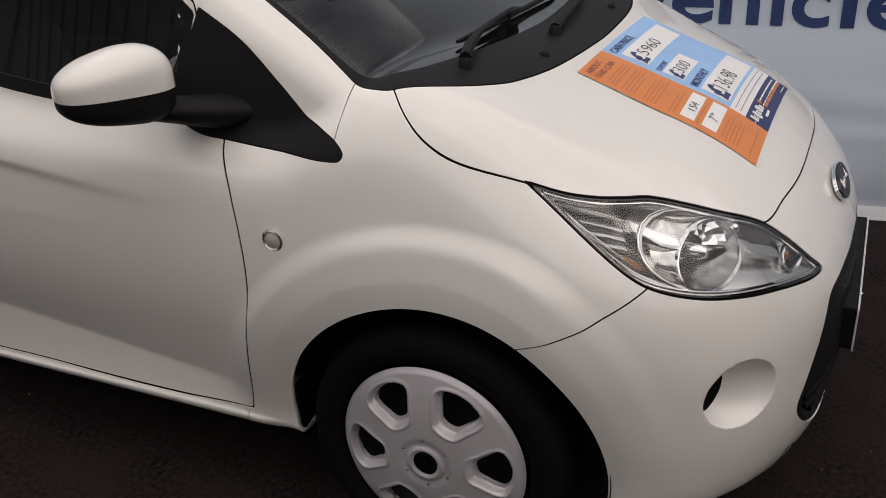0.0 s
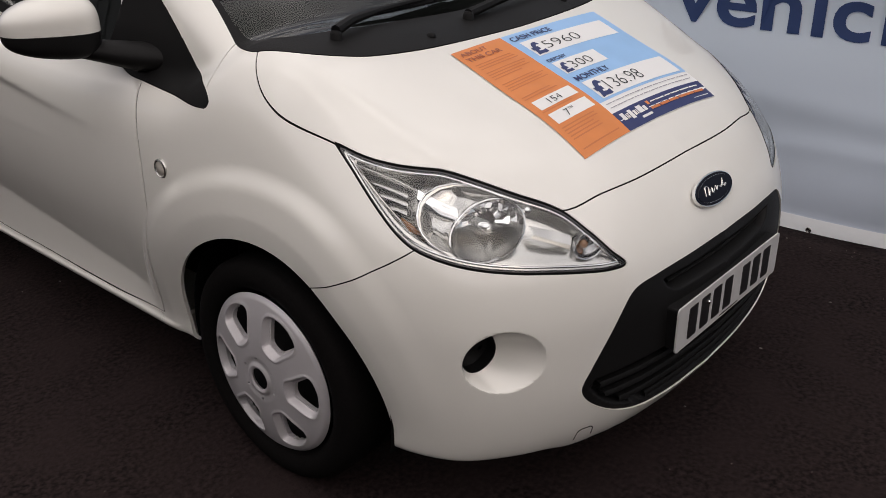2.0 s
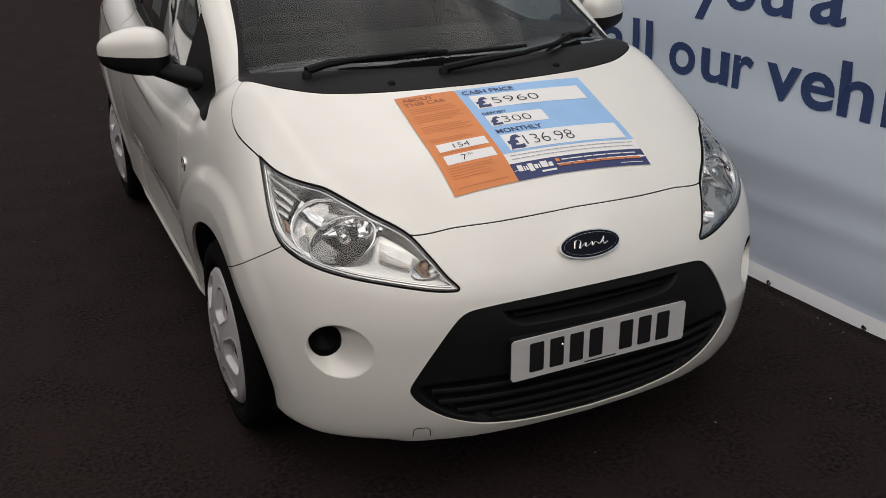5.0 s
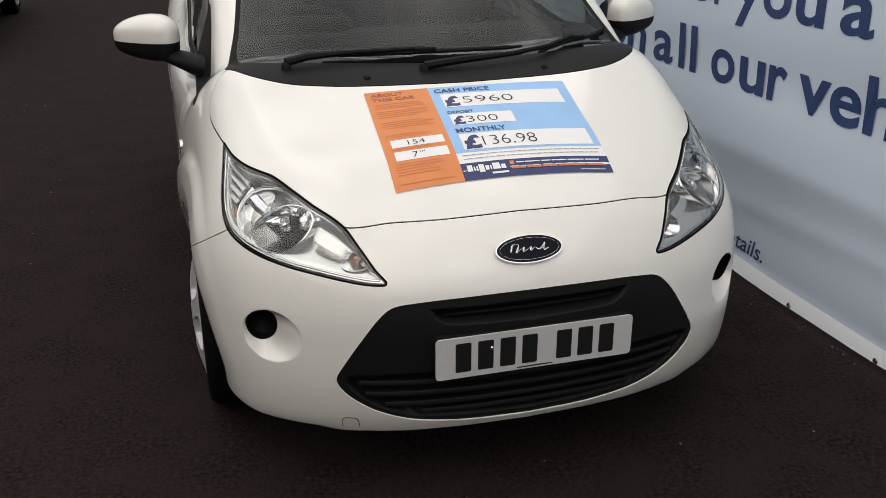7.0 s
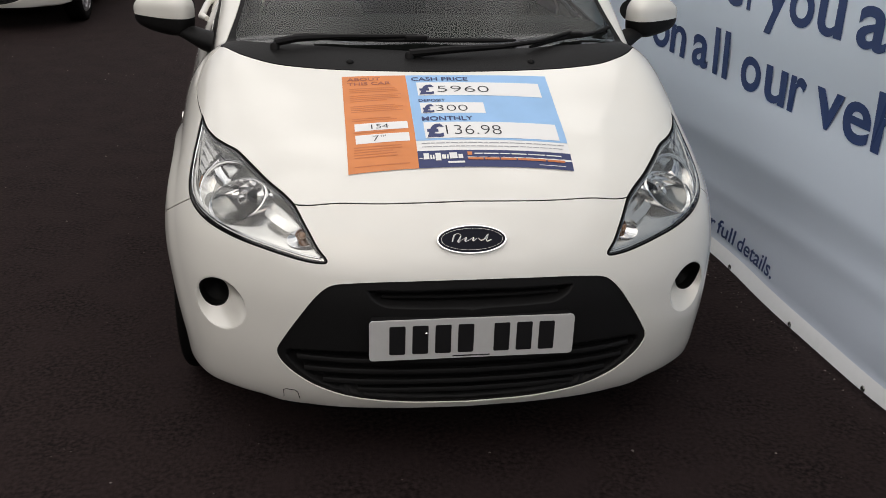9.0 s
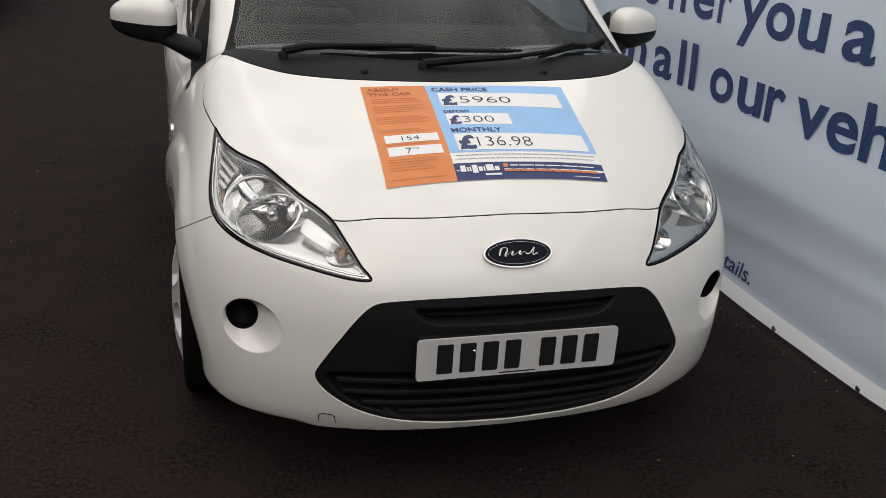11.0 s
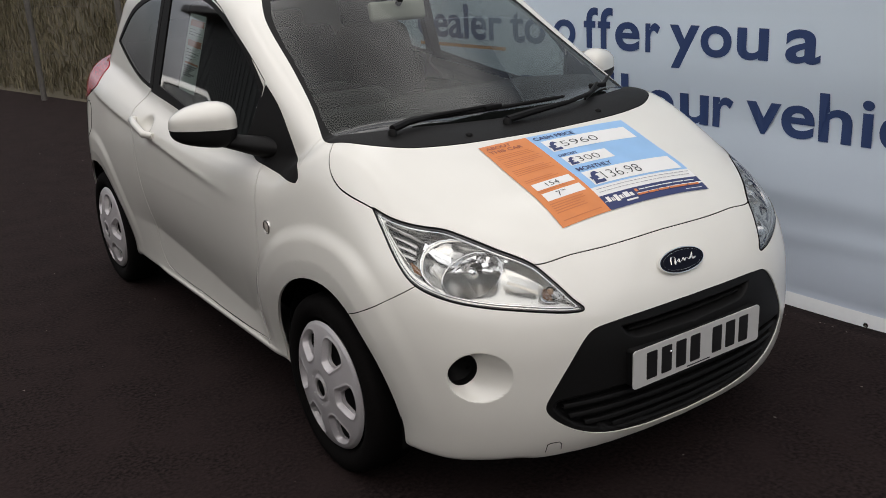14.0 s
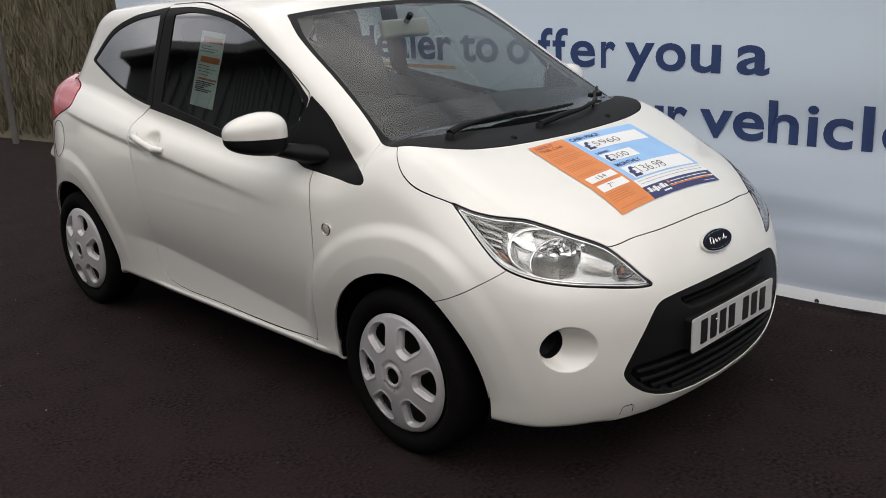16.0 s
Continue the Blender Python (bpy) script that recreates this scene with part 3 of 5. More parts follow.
def tube(bm, points, radius, sides=10):
    """A round bar along points; radius may be one value or one a point."""
    pts = [Vector(p) for p in points]
    rad = radius if isinstance(radius, (list, tuple)) else [radius] * len(pts)
    rings = []
    for i, p in enumerate(pts):
        ahead = (pts[min(i + 1, len(pts) - 1)] - pts[max(i - 1, 0)]).normalized()
        m = ahead.to_track_quat("Z", "Y").to_matrix()
        rings.append([bm.verts.new(p + m @ Vector((math.cos(a) * rad[i], math.sin(a) * rad[i], 0))) for a in (2 * math.pi * k / sides for k in range(sides))])
    for a, b in zip(rings, rings[1:]):
        for k in range(sides):
            bm.faces.new((a[k], a[(k + 1) % sides], b[(k + 1) % sides], b[k]))
    bm.faces.new(rings[0][::-1])
    bm.faces.new(rings[-1])
    return bm


def lathe(bm, profile, axis="x", centre=(0, 0, 0), steps=48, close=False):
    """Turn a profile of (along, radius) round an axis."""
    rings = []
    for a, r in profile:
        ring = []
        for k in range(steps):
            c, s = math.cos(2 * math.pi * k / steps) * r, math.sin(2 * math.pi * k / steps) * r
            co = (a, c, s) if axis == "x" else (s, a, c) if axis == "y" else (c, s, a)
            ring.append(bm.verts.new(Vector(centre) + Vector(co)))
        rings.append(ring)
    if close:
        rings.append(rings[0])
    for a, b in zip(rings, rings[1:]):
        for k in range(steps):
            bm.faces.new((a[k], b[k], b[(k + 1) % steps], a[(k + 1) % steps]))
    return bm


def slab(bm, outline, thick, m):
    """A flat outline given in a plane, with thickness, set at a pose."""
    top = [bm.verts.new(m @ Vector((x, y, thick))) for x, y in outline]
    low = [bm.verts.new(m @ Vector((x, y, 0))) for x, y in outline]
    bm.faces.new(top)
    bm.faces.new(low[::-1])
    n = len(top)
    for i in range(n):
        bm.faces.new((top[i], low[i], low[(i + 1) % n], top[(i + 1) % n]))
    return bm


def rect(x0, y0, x1, y1, r=0.0, k=4):
    if not r:
        return [(x0, y0), (x1, y0), (x1, y1), (x0, y1)]
    out = []
    for cx, cy, a in ((x1 - r, y0 + r, -90), (x1 - r, y1 - r, 0), (x0 + r, y1 - r, 90), (x0 + r, y0 + r, 180)):
        out += [(cx + r * math.cos(radians(a + 90 * i / k)), cy + r * math.sin(radians(a + 90 * i / k))) for i in range(k + 1)]
    return out


def letters(text, height_x, width, spread=0.0):
    """Vertices and polygons of a word in the built-in font: x from 0 to width, small letters height_x high, baseline at 0."""
    cu = bpy.data.curves.new("word", "FONT")
    cu.body, cu.size, cu.resolution_u, cu.offset = text, 1.0, 5, spread
    ob = bpy.data.objects.new("word", cu)
    scene.collection.objects.link(ob)
    dg = bpy.context.evaluated_depsgraph_get()
    me = bpy.data.meshes.new_from_object(ob.evaluated_get(dg))
    co = np.array([v.co[:2] for v in me.vertices])
    faces = [tuple(p.vertices) for p in me.polygons]
    bpy.data.objects.remove(ob)
    bpy.data.meshes.remove(me)
    co[:, 0] -= co[:, 0].min()
    if width:
        co[:, 0] *= width / co[:, 0].max()
    co[:, 1] *= height_x
    return co, faces


def word_mesh(name, co3, faces, mat, parent, label=""):
    me = bpy.data.meshes.new(name)
    me.from_pydata([tuple(c) for c in co3], [], faces)
    me.materials.append(mat)
    ob = new(name, me)
    return under(ob, parent, label) if parent else ob


def skin_at(x, y, top=1.6):
    """Height of the bodywork over points (x, y)."""
    x, y = np.asarray(x, float), np.asarray(y, float)
    lo, hi = np.full(x.shape, 0.5), np.full(x.shape, top)
    for _ in range(30):
        mid = (lo + hi) / 2
        out = hull(x, y, mid) > 0
        hi, lo = np.where(out, mid, hi), np.where(out, lo, mid)
    return hi


def side_at(y, z):
    """How far out the driver's side bodywork lies at points (y, z)."""
    y, z = np.asarray(y, float), np.asarray(z, float)
    lo, hi = np.full(y.shape, 0.0), np.full(y.shape, 1.1)
    for _ in range(30):
        mid = (lo + hi) / 2
        out = hull(-mid, y, z) > 0
        hi, lo = np.where(out, mid, hi), np.where(out, lo, mid)
    return -hi


def front_at(x, z):
    """Where the nose lies ahead at points (x, z)."""
    x, z = np.asarray(x, float), np.asarray(z, float)
    lo, hi = np.full(x.shape, -0.3), np.full(x.shape, 0.7)
    for _ in range(30):
        mid = (lo + hi) / 2
        out = hull(x, mid, z) > 0
        lo, hi = np.where(out, mid, lo), np.where(out, hi, mid)
    return hi


def lamp_at(s, z, depth=0.0):
    """A place at or behind the driver's side lamp glass."""
    lo, hi = 0.0, 0.9
    for _ in range(16):
        mid = (lo + hi) / 2
        if hull(np.array([-1.0 + mid]), np.array([s - 1.0 + mid]), np.array([z]))[0] > 0:
            lo = mid
        else:
            hi = mid
    return Vector((-1.0 + hi + depth * 0.707, s - 1.0 + hi + depth * 0.707, z))


# ---------------------------------------------------------------- headlamps
far_in = inside(LAMP, sz(skin.v))
edge_f = np.where(skin.v[:, 1] < 0.7, far_in, -1)
_inner, _edge = skin.part(lamp_t, edge_f - 0.0042)
BOWL, TURN = (0.823, 0.717, 0.104, 0.049, -0.02), (0.526, 0.6635, 0.046, 0.0205, -0.004)


def on_oval(oval_, a, rho=1.0):
    """A place (s, z) on one of the lamp's leaning ovals."""
    s, z, w, h, lean = oval_
    return s + rho * (w * math.cos(a) + lean * math.sin(a)), z + rho * h * math.sin(a)


def off_oval(oval_, grow=1.0):
    """Field that is positive outside an oval."""
    s, z, w, h, lean = oval_
    q = sz(skin.v)
    u = (q[:, 1] - z) / h
    return np.hypot((q[:, 0] - s - lean * u) / w, u) - grow


def well(v):
    return 0.010 + 0.046 * ease(0.004, 0.050, inside(LAMP, sz(v)))


_house = skin.part(lamp_t, off_oval(BOWL))[0]
_house = skin.part(_house, off_oval(TURN))[0]
q = sz(skin.v)
fin_zone = np.minimum(q[:, 0] - 0.955 - 0.9 * (0.83 - q[:, 1]), inside(LAMP, q) - 0.020)
_fin, _silver = skin.part(_house, fin_zone)
q = sz(skin.v)
zone = np.minimum(inside(LAMP, q) - 0.014, 0.725 + 0.27 * (q[:, 0] - 0.80) - q[:, 1])
zone = np.minimum(zone, q[:, 0] - 0.80)
_deep, _silver = skin.part(_silver, zone)
back_v = skin.v + (well(skin.v) * 0.707)[:, None] * np.array([1, 1, 0]) * (skin.v[:, 1] < 0.75)[:, None]


def lamp_loft(rows, close=False):
    """Surface through rows of (s, z, depth) behind the lamp glass."""
    bm = bmesh.new()
    grid = [[bm.verts.new(lamp_at(*p)) for p in row] for row in rows]
    n = len(grid[0])
    for a, b in zip(grid, grid[1:]):
        for i in range(n if close else n - 1):
            bm.faces.new((a[i], a[(i + 1) % n], b[(i + 1) % n], b[i]))
    return bm


def lamp_line(points, radius, segments=8):
    bm = bmesh.new()
    tube(bm, [lamp_at(*p) for p in points], radius, segments)
    return bm


ring_a = [2 * math.pi * i / 40 for i in range(40)]
# outer arc of the channel round the bowl, from its upper to its lower end
ARC = [(0.822, 0.781), (0.868, 0.791), (0.915, 0.7945), (0.958, 0.792), (0.992, 0.782), (1.012, 0.767), (1.019, 0.750), (1.017, 0.734), (1.006, 0.718), (0.984, 0.703), (0.945, 0.686)]
ARC_IN = [on_oval(BOWL, radians(88 - 16.5 * i), 1.06) for i in range(11)]
LOUVRES = [((1.153, 0.812), (1.034, 0.790)), ((1.137, 0.796), (1.040, 0.776)), ((1.118, 0.777), (1.042, 0.763)), ((1.098, 0.759), (1.046, 0.750))]
for make, mir in ((lambda v, t, n: (v, t, n), False), (other, True)):
    lamp = skin_part("headlamp", make(back_v, _silver, vertex_normals(back_v, _silver)), SATIN, car, "clear headlamp with silver reflector")
    skin_part("inner_housing", make(back_v, _deep, vertex_normals(back_v, _deep)), GREYCHROME, lamp, "smoked chrome inner housing")
    skin_part("dark_panel", make(back_v, _fin, vertex_normals(back_v, _fin)), DARKCHROME, lamp, "dark grey louvred panel")
    skin_part("lens", make(*skin.rimmed(_inner, 0.0, -0.001)), LENS, lamp, "clear plastic lens")
    skin_part("lamp_surround", make(*skin.rimmed(_edge, 0.012, 0.0)), GLOSSBLACK, lamp, "black lamp surround")
    # bright line inside the surround
    loop = []
    for p, a, b in zip(LAMP, np.roll(LAMP, 1, 0), np.roll(LAMP, -1, 0)):
        t = (b - a) / (np.linalg.norm(b - a) + 1e-9)
        q = p + np.array([t[1], -t[0]]) * 0.0095
        if inside(LAMP, q[None])[0] > 0.008:
            loop.append((q[0], q[1], 0.006))
    part("bright_edge", lamp_line(loop + loop[:1], 0.0022, 6), CHROME, lamp, mirror=mir)
    # main bowl: vertical facets above, smooth below
    rnd = random.Random(3)
    rows = []
    for k, rho in enumerate((1.0, 0.86, 0.68, 0.48, 0.28)):
        row = []
        for i in range(22):
            a = 2 * math.pi * i / 22
            s, z = on_oval(BOWL, a, rho)
            step = rnd.uniform(-0.006, 0.006) if math.sin(a) > 0.1 and k else 0.0
            row.append((s, z, 0.018 + 0.052 * (1 - rho * rho) ** 0.6 + step))
        rows.append(row)
    bowl = part("reflector_bowl", lamp_loft(rows, True), CHROME, lamp, smooth=False, mirror=mir)
    # the ground's dark reflection is put into the lower half as greyer chrome
    bowl.data.materials.append(GREYCHROME)
    for p in bowl.data.polygons:
        p.material_index = 1 if p.center.z < 0.712 else 0
        p.use_smooth = p.center.z < 0.712
    part("bowl_ring", lamp_loft([[on_oval(BOWL, a, r) + (d,) for a in ring_a] for r, d in ((1.0, 0.030), (0.985, 0.014), (1.01, 0.010), (1.045, 0.011), (1.06, 0.020), (1.06, 0.062))], True), CHROME, lamp, mirror=mir)
    bm = bmesh.new()
    lathe(bm, [(-0.022, 0.0005), (-0.020, 0.010), (-0.010, 0.015), (0.02, 0.0155), (0.03, 0.012)], "y", lamp_at(0.835, 0.714, 0.052), 22)
    part("bulb_cap", bm, CHROME, lamp, mirror=mir)
    part("reflector_vane", lamp_loft([[(0.905, 0.716, 0.034), (0.83, 0.720, 0.028), (0.745, 0.713, 0.034)], [(0.905, 0.713, 0.060), (0.83, 0.716, 0.066), (0.745, 0.710, 0.060)]]), GREYCHROME, lamp, mirror=mir)
    # channel and bright sickle on the bowl's outer side
    rows = []
    for f, d in ((0.0, 0.010), (0.10, 0.012), (0.22, 0.028), (0.5, 0.040), (0.8, 0.032), (1.0, 0.018)):
        rows.append([(a[0] + (b[0] - a[0]) * f, a[1] + (b[1] - a[1]) * f, d) for a, b in zip(ARC, ARC_IN)])
    part("reflector_channel", lamp_loft(rows), SILVERGLOSS, lamp, mirror=mir)
    part("reflector_sickle", lamp_line([(s, z, 0.011) for s, z in ARC], [0.0008] + [0.0024] * 9 + [0.0008]), CHROME, lamp, mirror=mir)
    part("side_light", lamp_loft([[(1.012, 0.786, 0.022), (0.955, 0.770, 0.016), (0.905, 0.757, 0.016), (0.892, 0.752, 0.03)], [(1.016, 0.774, 0.015), (0.955, 0.758, 0.011), (0.905, 0.746, 0.011), (0.892, 0.743, 0.03)], [(1.014, 0.760, 0.024), (0.955, 0.745, 0.018), (0.907, 0.735, 0.018), (0.894, 0.734, 0.03)]]), CHROME, lamp, mirror=mir)
    bm = bmesh.new()
    bmesh.ops.create_uvsphere(bm, u_segments=14, v_segments=10, radius=0.010, matrix=Matrix.Translation(lamp_at(0.705, 0.738, 0.020)))
    part("level_screw", bm, CHROME, lamp, mirror=mir)
    part("side_marker", lamp_line([(1.062, 0.738, 0.030), (1.035, 0.722, 0.028), (1.000, 0.706, 0.030)], [0.003, 0.009, 0.003]), BROWNLENS, lamp, "dim amber side reflector", mirror=mir)
    # turn lamp at the tip
    part("turn_reflector", lamp_loft([[on_oval(TURN, a, r) + (d,) for a in ring_a] for r, d in ((1.06, 0.030), (1.06, 0.012), (1.0, 0.009), (0.94, 0.011), (0.80, 0.026), (0.55, 0.038), (0.2, 0.044))], True), CHROME, lamp, mirror=mir)
    bm = bmesh.new()
    bmesh.ops.create_uvsphere(bm, u_segments=14, v_segments=10, radius=0.0095, matrix=Matrix.Translation(lamp_at(0.540, 0.664, 0.026)))
    part("turn_bulb", bm, BROWNLENS, lamp, "amber turn signal bulb", mirror=mir)
    # louvres behind the bowl, and the frame round them
    for (s0, z0), (s1, z1) in LOUVRES:
        mid = ((s0 + s1) / 2, (z0 + z1) / 2 + 0.001)
        line = [(s0, z0), mid, (s1, z1)]
        part("louvre", lamp_loft([[(s, z + e, d) for s, z in line] for e, d in ((0.0022, 0.058), (0.0022, 0.020), (-0.0022, 0.017), (-0.0026, 0.058))]), SATIN, lamp, mirror=mir)
    part("louvre_frame", lamp_line([(1.013, 0.785, 0.016), (1.07, 0.800, 0.015), (1.13, 0.812, 0.013), (1.188, 0.824, 0.012), (1.165, 0.806, 0.012), (1.115, 0.770, 0.013), (1.060, 0.735, 0.016)], [0.001, 0.0028, 0.003, 0.003, 0.003, 0.003, 0.001]), SATIN, lamp, mirror=mir)
    part("reflector_wedge", lamp_loft([[(0.705, 0.712, 0.030), (0.64, 0.702, 0.018), (0.580, 0.686, 0.020)], [(0.690, 0.700, 0.016), (0.64, 0.688, 0.010), (0.582, 0.672, 0.012)], [(0.700, 0.690, 0.034), (0.64, 0.676, 0.030), (0.584, 0.660, 0.026)]]), SILVERGLOSS, lamp, mirror=mir)

# ---------------------------------------------------------------- grille, plate and badge
LOWER = closed([(-0.30, 0.392), (-0.455, 0.385), (-0.462, 0.362), (-0.42, 0.315), (-0.36, 0.282), (-0.28, 0.262), (0, 0.248), (0.28, 0.262), (0.36, 0.282), (0.42, 0.315), (0.462, 0.362), (0.455, 0.385), (0.30, 0.392)], 5, (1, 11))
SLOT = closed([(-0.262, 0.556), (0.262, 0.556), (0.245, 0.530), (0.205, 0.513), (-0.205, 0.513), (-0.245, 0.530)], 5, (0, 1))
g_v, g_t, g_n = both(skin.v, grille_t, skin.n)
used = np.unique(g_t)
d = np.zeros(len(g_v))
xz = g_v[used][:, [0, 2]]
d[used] = 0.030 * ease(0, 0.010, inside(LOWER, xz)) + 0.034 * ease(0, 0.014, inside(SLOT, xz))
g_v = g_v + (0.004 + d)[:, None] * np.array([0, 1, 0])
grille = skin_part("grille", (g_v, g_t, vertex_normals(g_v, g_t)), BLACK, car, "black plastic lower grille")


def ribbon(z, half, height, push):
    """A slat that follows the nose from side to side."""
    bm = bmesh.new()
    rows = []
    for x in np.linspace(-half, half, 25):
        y = float(front_at(np.array([x]), np.array([z]))[0]) + push
        rows.append([bm.verts.new((x, y + a, z + b)) for a, b in ((0.016, height / 2), (0.003, height / 2), (0, height * 0.2), (0, -height * 0.3), (0.016, -height / 2))])
    for a, b in zip(rows, rows[1:]):
        for k in range(4):
            bm.faces.new((a[k], b[k], b[k + 1], a[k + 1]))
    return bm


for z, half in ((0.362, 0.438), (0.330, 0.422), (0.298, 0.375), (0.270, 0.285)):
    part("slat", ribbon(z, half, 0.014, 0.008), BLACK, grille)
part("slat", ribbon(0.534, 0.225, 0.008, 0.020), BLACK, grille)

PLATE = material("plate_white", (0.60, 0.60, 0.59), 0.35, coat=0.3, grain=0.08)
PRINT = material("print_black", (0.012, 0.012, 0.013), 0.4)
facing = Matrix(((1, 0, 0, 0), (0, 0, -1, 0), (0, 1, 0, 0), (0, 0, 0, 1)))
plate = part("number_plate", slab(bmesh.new(), rect(-0.26, 0, 0.26, 0.111, 0.010), 0.004, Matrix.Translation((0, -0.024, 0.382)) @ facing), PLATE, car, "white number plate with dark characters as bars", smooth=False)
part("plate_holder", slab(bmesh.new(), rect(-0.255, 0.003, 0.255, 0.108, 0.008), 0.028, Matrix.Translation((0, 0.005, 0.382)) @ facing), BLACK, plate, smooth=False)
x = -0.213
for i in range(7):
    if i == 4:
        x += 0.034
    part("character_bar", slab(bmesh.new(), rect(x + 0.003, 0.016, x + 0.043, 0.095, 0.004), 0.001, Matrix.Translation((0, -0.028, 0.382)) @ facing), PRINT, plate, smooth=False)
    x += 0.0575
part("small_print", slab(bmesh.new(), rect(-0.05, 0.005, 0.045, 0.008), 0.001, Matrix.Translation((0, -0.028, 0.382)) @ facing), PRINT, plate, smooth=False)
bm = bmesh.new()
bmesh.ops.create_uvsphere(bm, u_segments=10, v_segments=6, radius=0.005, matrix=Matrix.Translation((-0.118, -0.029, 0.455)))
part("screw", bm, CHROME, plate)

BADGE = material("badge_navy", (0.004, 0.005, 0.012), 0.3, Specular_IOR_Level=0.12)


def oval(a, b, n=40):
    return [(a * math.cos(2 * math.pi * i / n), b * math.sin(2 * math.pi * i / n)) for i in range(n)]


lean = Matrix.Translation((0, 0.051, 0.671)) @ pose(0, 0, 0, 90 - 32, 0, 0)
badge = part("badge", slab(bmesh.new(), oval(0.0875, 0.036), 0.008, lean), CHROME, car, "oval badge with bright rim on the nose")
part("badge_field", slab(bmesh.new(), oval(0.0842, 0.0330), 0.0012, lean @ Matrix.Translation((0, 0, 0.0082))), BADGE, badge)
part("badge_ring", slab(bmesh.new(), oval(0.0775, 0.0274), 0.0008, lean @ Matrix.Translation((0, 0, 0.0092))), SATIN, badge)
part("badge_centre", slab(bmesh.new(), oval(0.0768, 0.0267), 0.0010, lean @ Matrix.Translation((0, 0, 0.0098))), BADGE, badge)
mark = [(-0.050, -0.006), (-0.044, 0.010), (-0.034, 0.014), (-0.028, 0.008), (-0.036, -0.008), (-0.026, -0.002), (-0.014, 0.004), (-0.018, -0.006), (-0.006, -0.002), (0.004, 0.004), (0.002, -0.006), (0.014, 0.002), (0.022, -0.004), (0.032, 0.000), (0.042, 0.012), (0.036, -0.006), (0.048, -0.003)]
flow_x, flow_y = (spline(range(len(mark)), [m[k] for m in mark]) for k in (0, 1))
steps = np.linspace(0, len(mark) - 1, 90)
part("badge_mark", tube(bmesh.new(), [lean @ Vector((float(flow_x(k)), float(flow_y(k)), 0.0112)) for k in steps], [0.0017 + 0.0009 * math.sin(2.1 * k) for k in steps], 6), SATIN, badge)
# towing-eye cover
bm = bmesh.new()
pts = [(-0.477, 0.226), (-0.477, 0.252), (-0.470, 0.257), (-0.447, 0.257), (-0.440, 0.250), (-0.436, 0.228)]
tube(bm, [(x, float(front_at(np.array([x]), np.array([z]))[0]) - 0.0002, z) for x, z in pts], 0.0012, 5)
part("towing_eye_cover", bm, SEAM, bumper)
# fog lamp blanks' vanes
for sx in (-1, 1):
    bm = bmesh.new()
    fc = lamp_at(HOLE_S, HOLE_Z, 0.10)
    for a in range(0, 360, 60):
        rbox(bm, (fc[0], fc[1] - 0.012, fc[2]), (0.004, 0.006, 0.066), 0.001, (0, a, 0), 1)
    part("fog_lamp_vane", bm, BLACK, bumper, mirror=sx > 0)

# ---------------------------------------------------------------- wheels


def wheel_cover():
    """A six-window wheel cover, its outside towards -x, axle at the origin."""
    radii = np.linspace(0.026, 0.199, 60)
    ang = np.linspace(0, 2 * np.pi, 361)[:-1]
    r, a = np.meshgrid(radii, ang, indexing="ij")
    a6 = (a + np.pi / 6) % (np.pi / 3) - np.pi / 6
    u, w = r * np.cos(a6), r * np.sin(a6)
    dome = 0.030 - 0.030 * (r / 0.199) ** 2.5 + 0.006 * np.exp(-(((r - 0.033) / 0.006) ** 2)) - 0.004 * ease(0.06, 0.04, r)
    dome = np.where(r > 0.191, dome - 0.8 * (r - 0.191), dome)
    win = [(0.092, -0.020), (0.092, 0.020), (0.115, 0.034), (0.148, 0.050), (0.162, 0.046), (0.173, 0.026), (0.177, 0.0), (0.173, -0.026), (0.162, -0.046), (0.148, -0.050), (0.115, -0.034)]
    f = inside(closed(win, 4), np.stack([u.ravel(), w.ravel()], 1)).reshape(r.shape)
    hollow = ease(-0.0005, 0.004, f)
    dome = dome - 0.016 * hollow + 0.0026 * np.exp(-(((f + 0.004) / 0.0028) ** 2))
    v = np.stack([-dome, r * np.cos(a), r * np.sin(a)], -1).reshape(-1, 3)
    nr, na = r.shape
    i = np.arange(nr - 1)[:, None] * na + np.arange(na)[None]
    j = np.arange(nr - 1)[:, None] * na + (np.arange(na)[None] + 1) % na
    p, q, s, t = i.ravel(), j.ravel(), (i + na).ravel(), (j + na).ravel()
    tris = np.r_[np.stack([p, q, t], 1), np.stack([p, t, s], 1)]
    n = vertex_normals(v, tris)
    if n[:, 0].mean() > 0:
        tris, n = tris[:, ::-1], -n
    sk = Skin(v, n)
    win2 = [(0.103, -0.014), (0.103, 0.014), (0.122, 0.028), (0.149, 0.042), (0.159, 0.038), (0.168, 0.021), (0.171, 0.0), (0.168, -0.021), (0.159, -0.038), (0.149, -0.042), (0.122, -0.028)]
    a6f = (np.arctan2(v[:, 2], v[:, 1]) + np.pi / 6) % (np.pi / 3) - np.pi / 6
    rr = np.hypot(v[:, 1], v[:, 2])
    hole = inside(closed(win2, 5), np.stack([rr * np.cos(a6f), rr * np.sin(a6f)], 1))
    solid = sk.part(tris, -hole)[0]
    for k in range(6):
        b = k * np.pi / 3 + 0.5
        d = np.hypot(sk.v[:, 1] - 0.052 * np.cos(b), sk.v[:, 2] - 0.052 * np.sin(b)) - 0.0036
        solid = sk.part(solid, d)[0]
    vv, tt, nn = sk.rimmed(solid, 0.010)
    vv = vv * np.array([1, 1.02, 1.02])
    return np_mesh("wheel_cover", vv, tt, vertex_normals(vv, tt), [COVER])


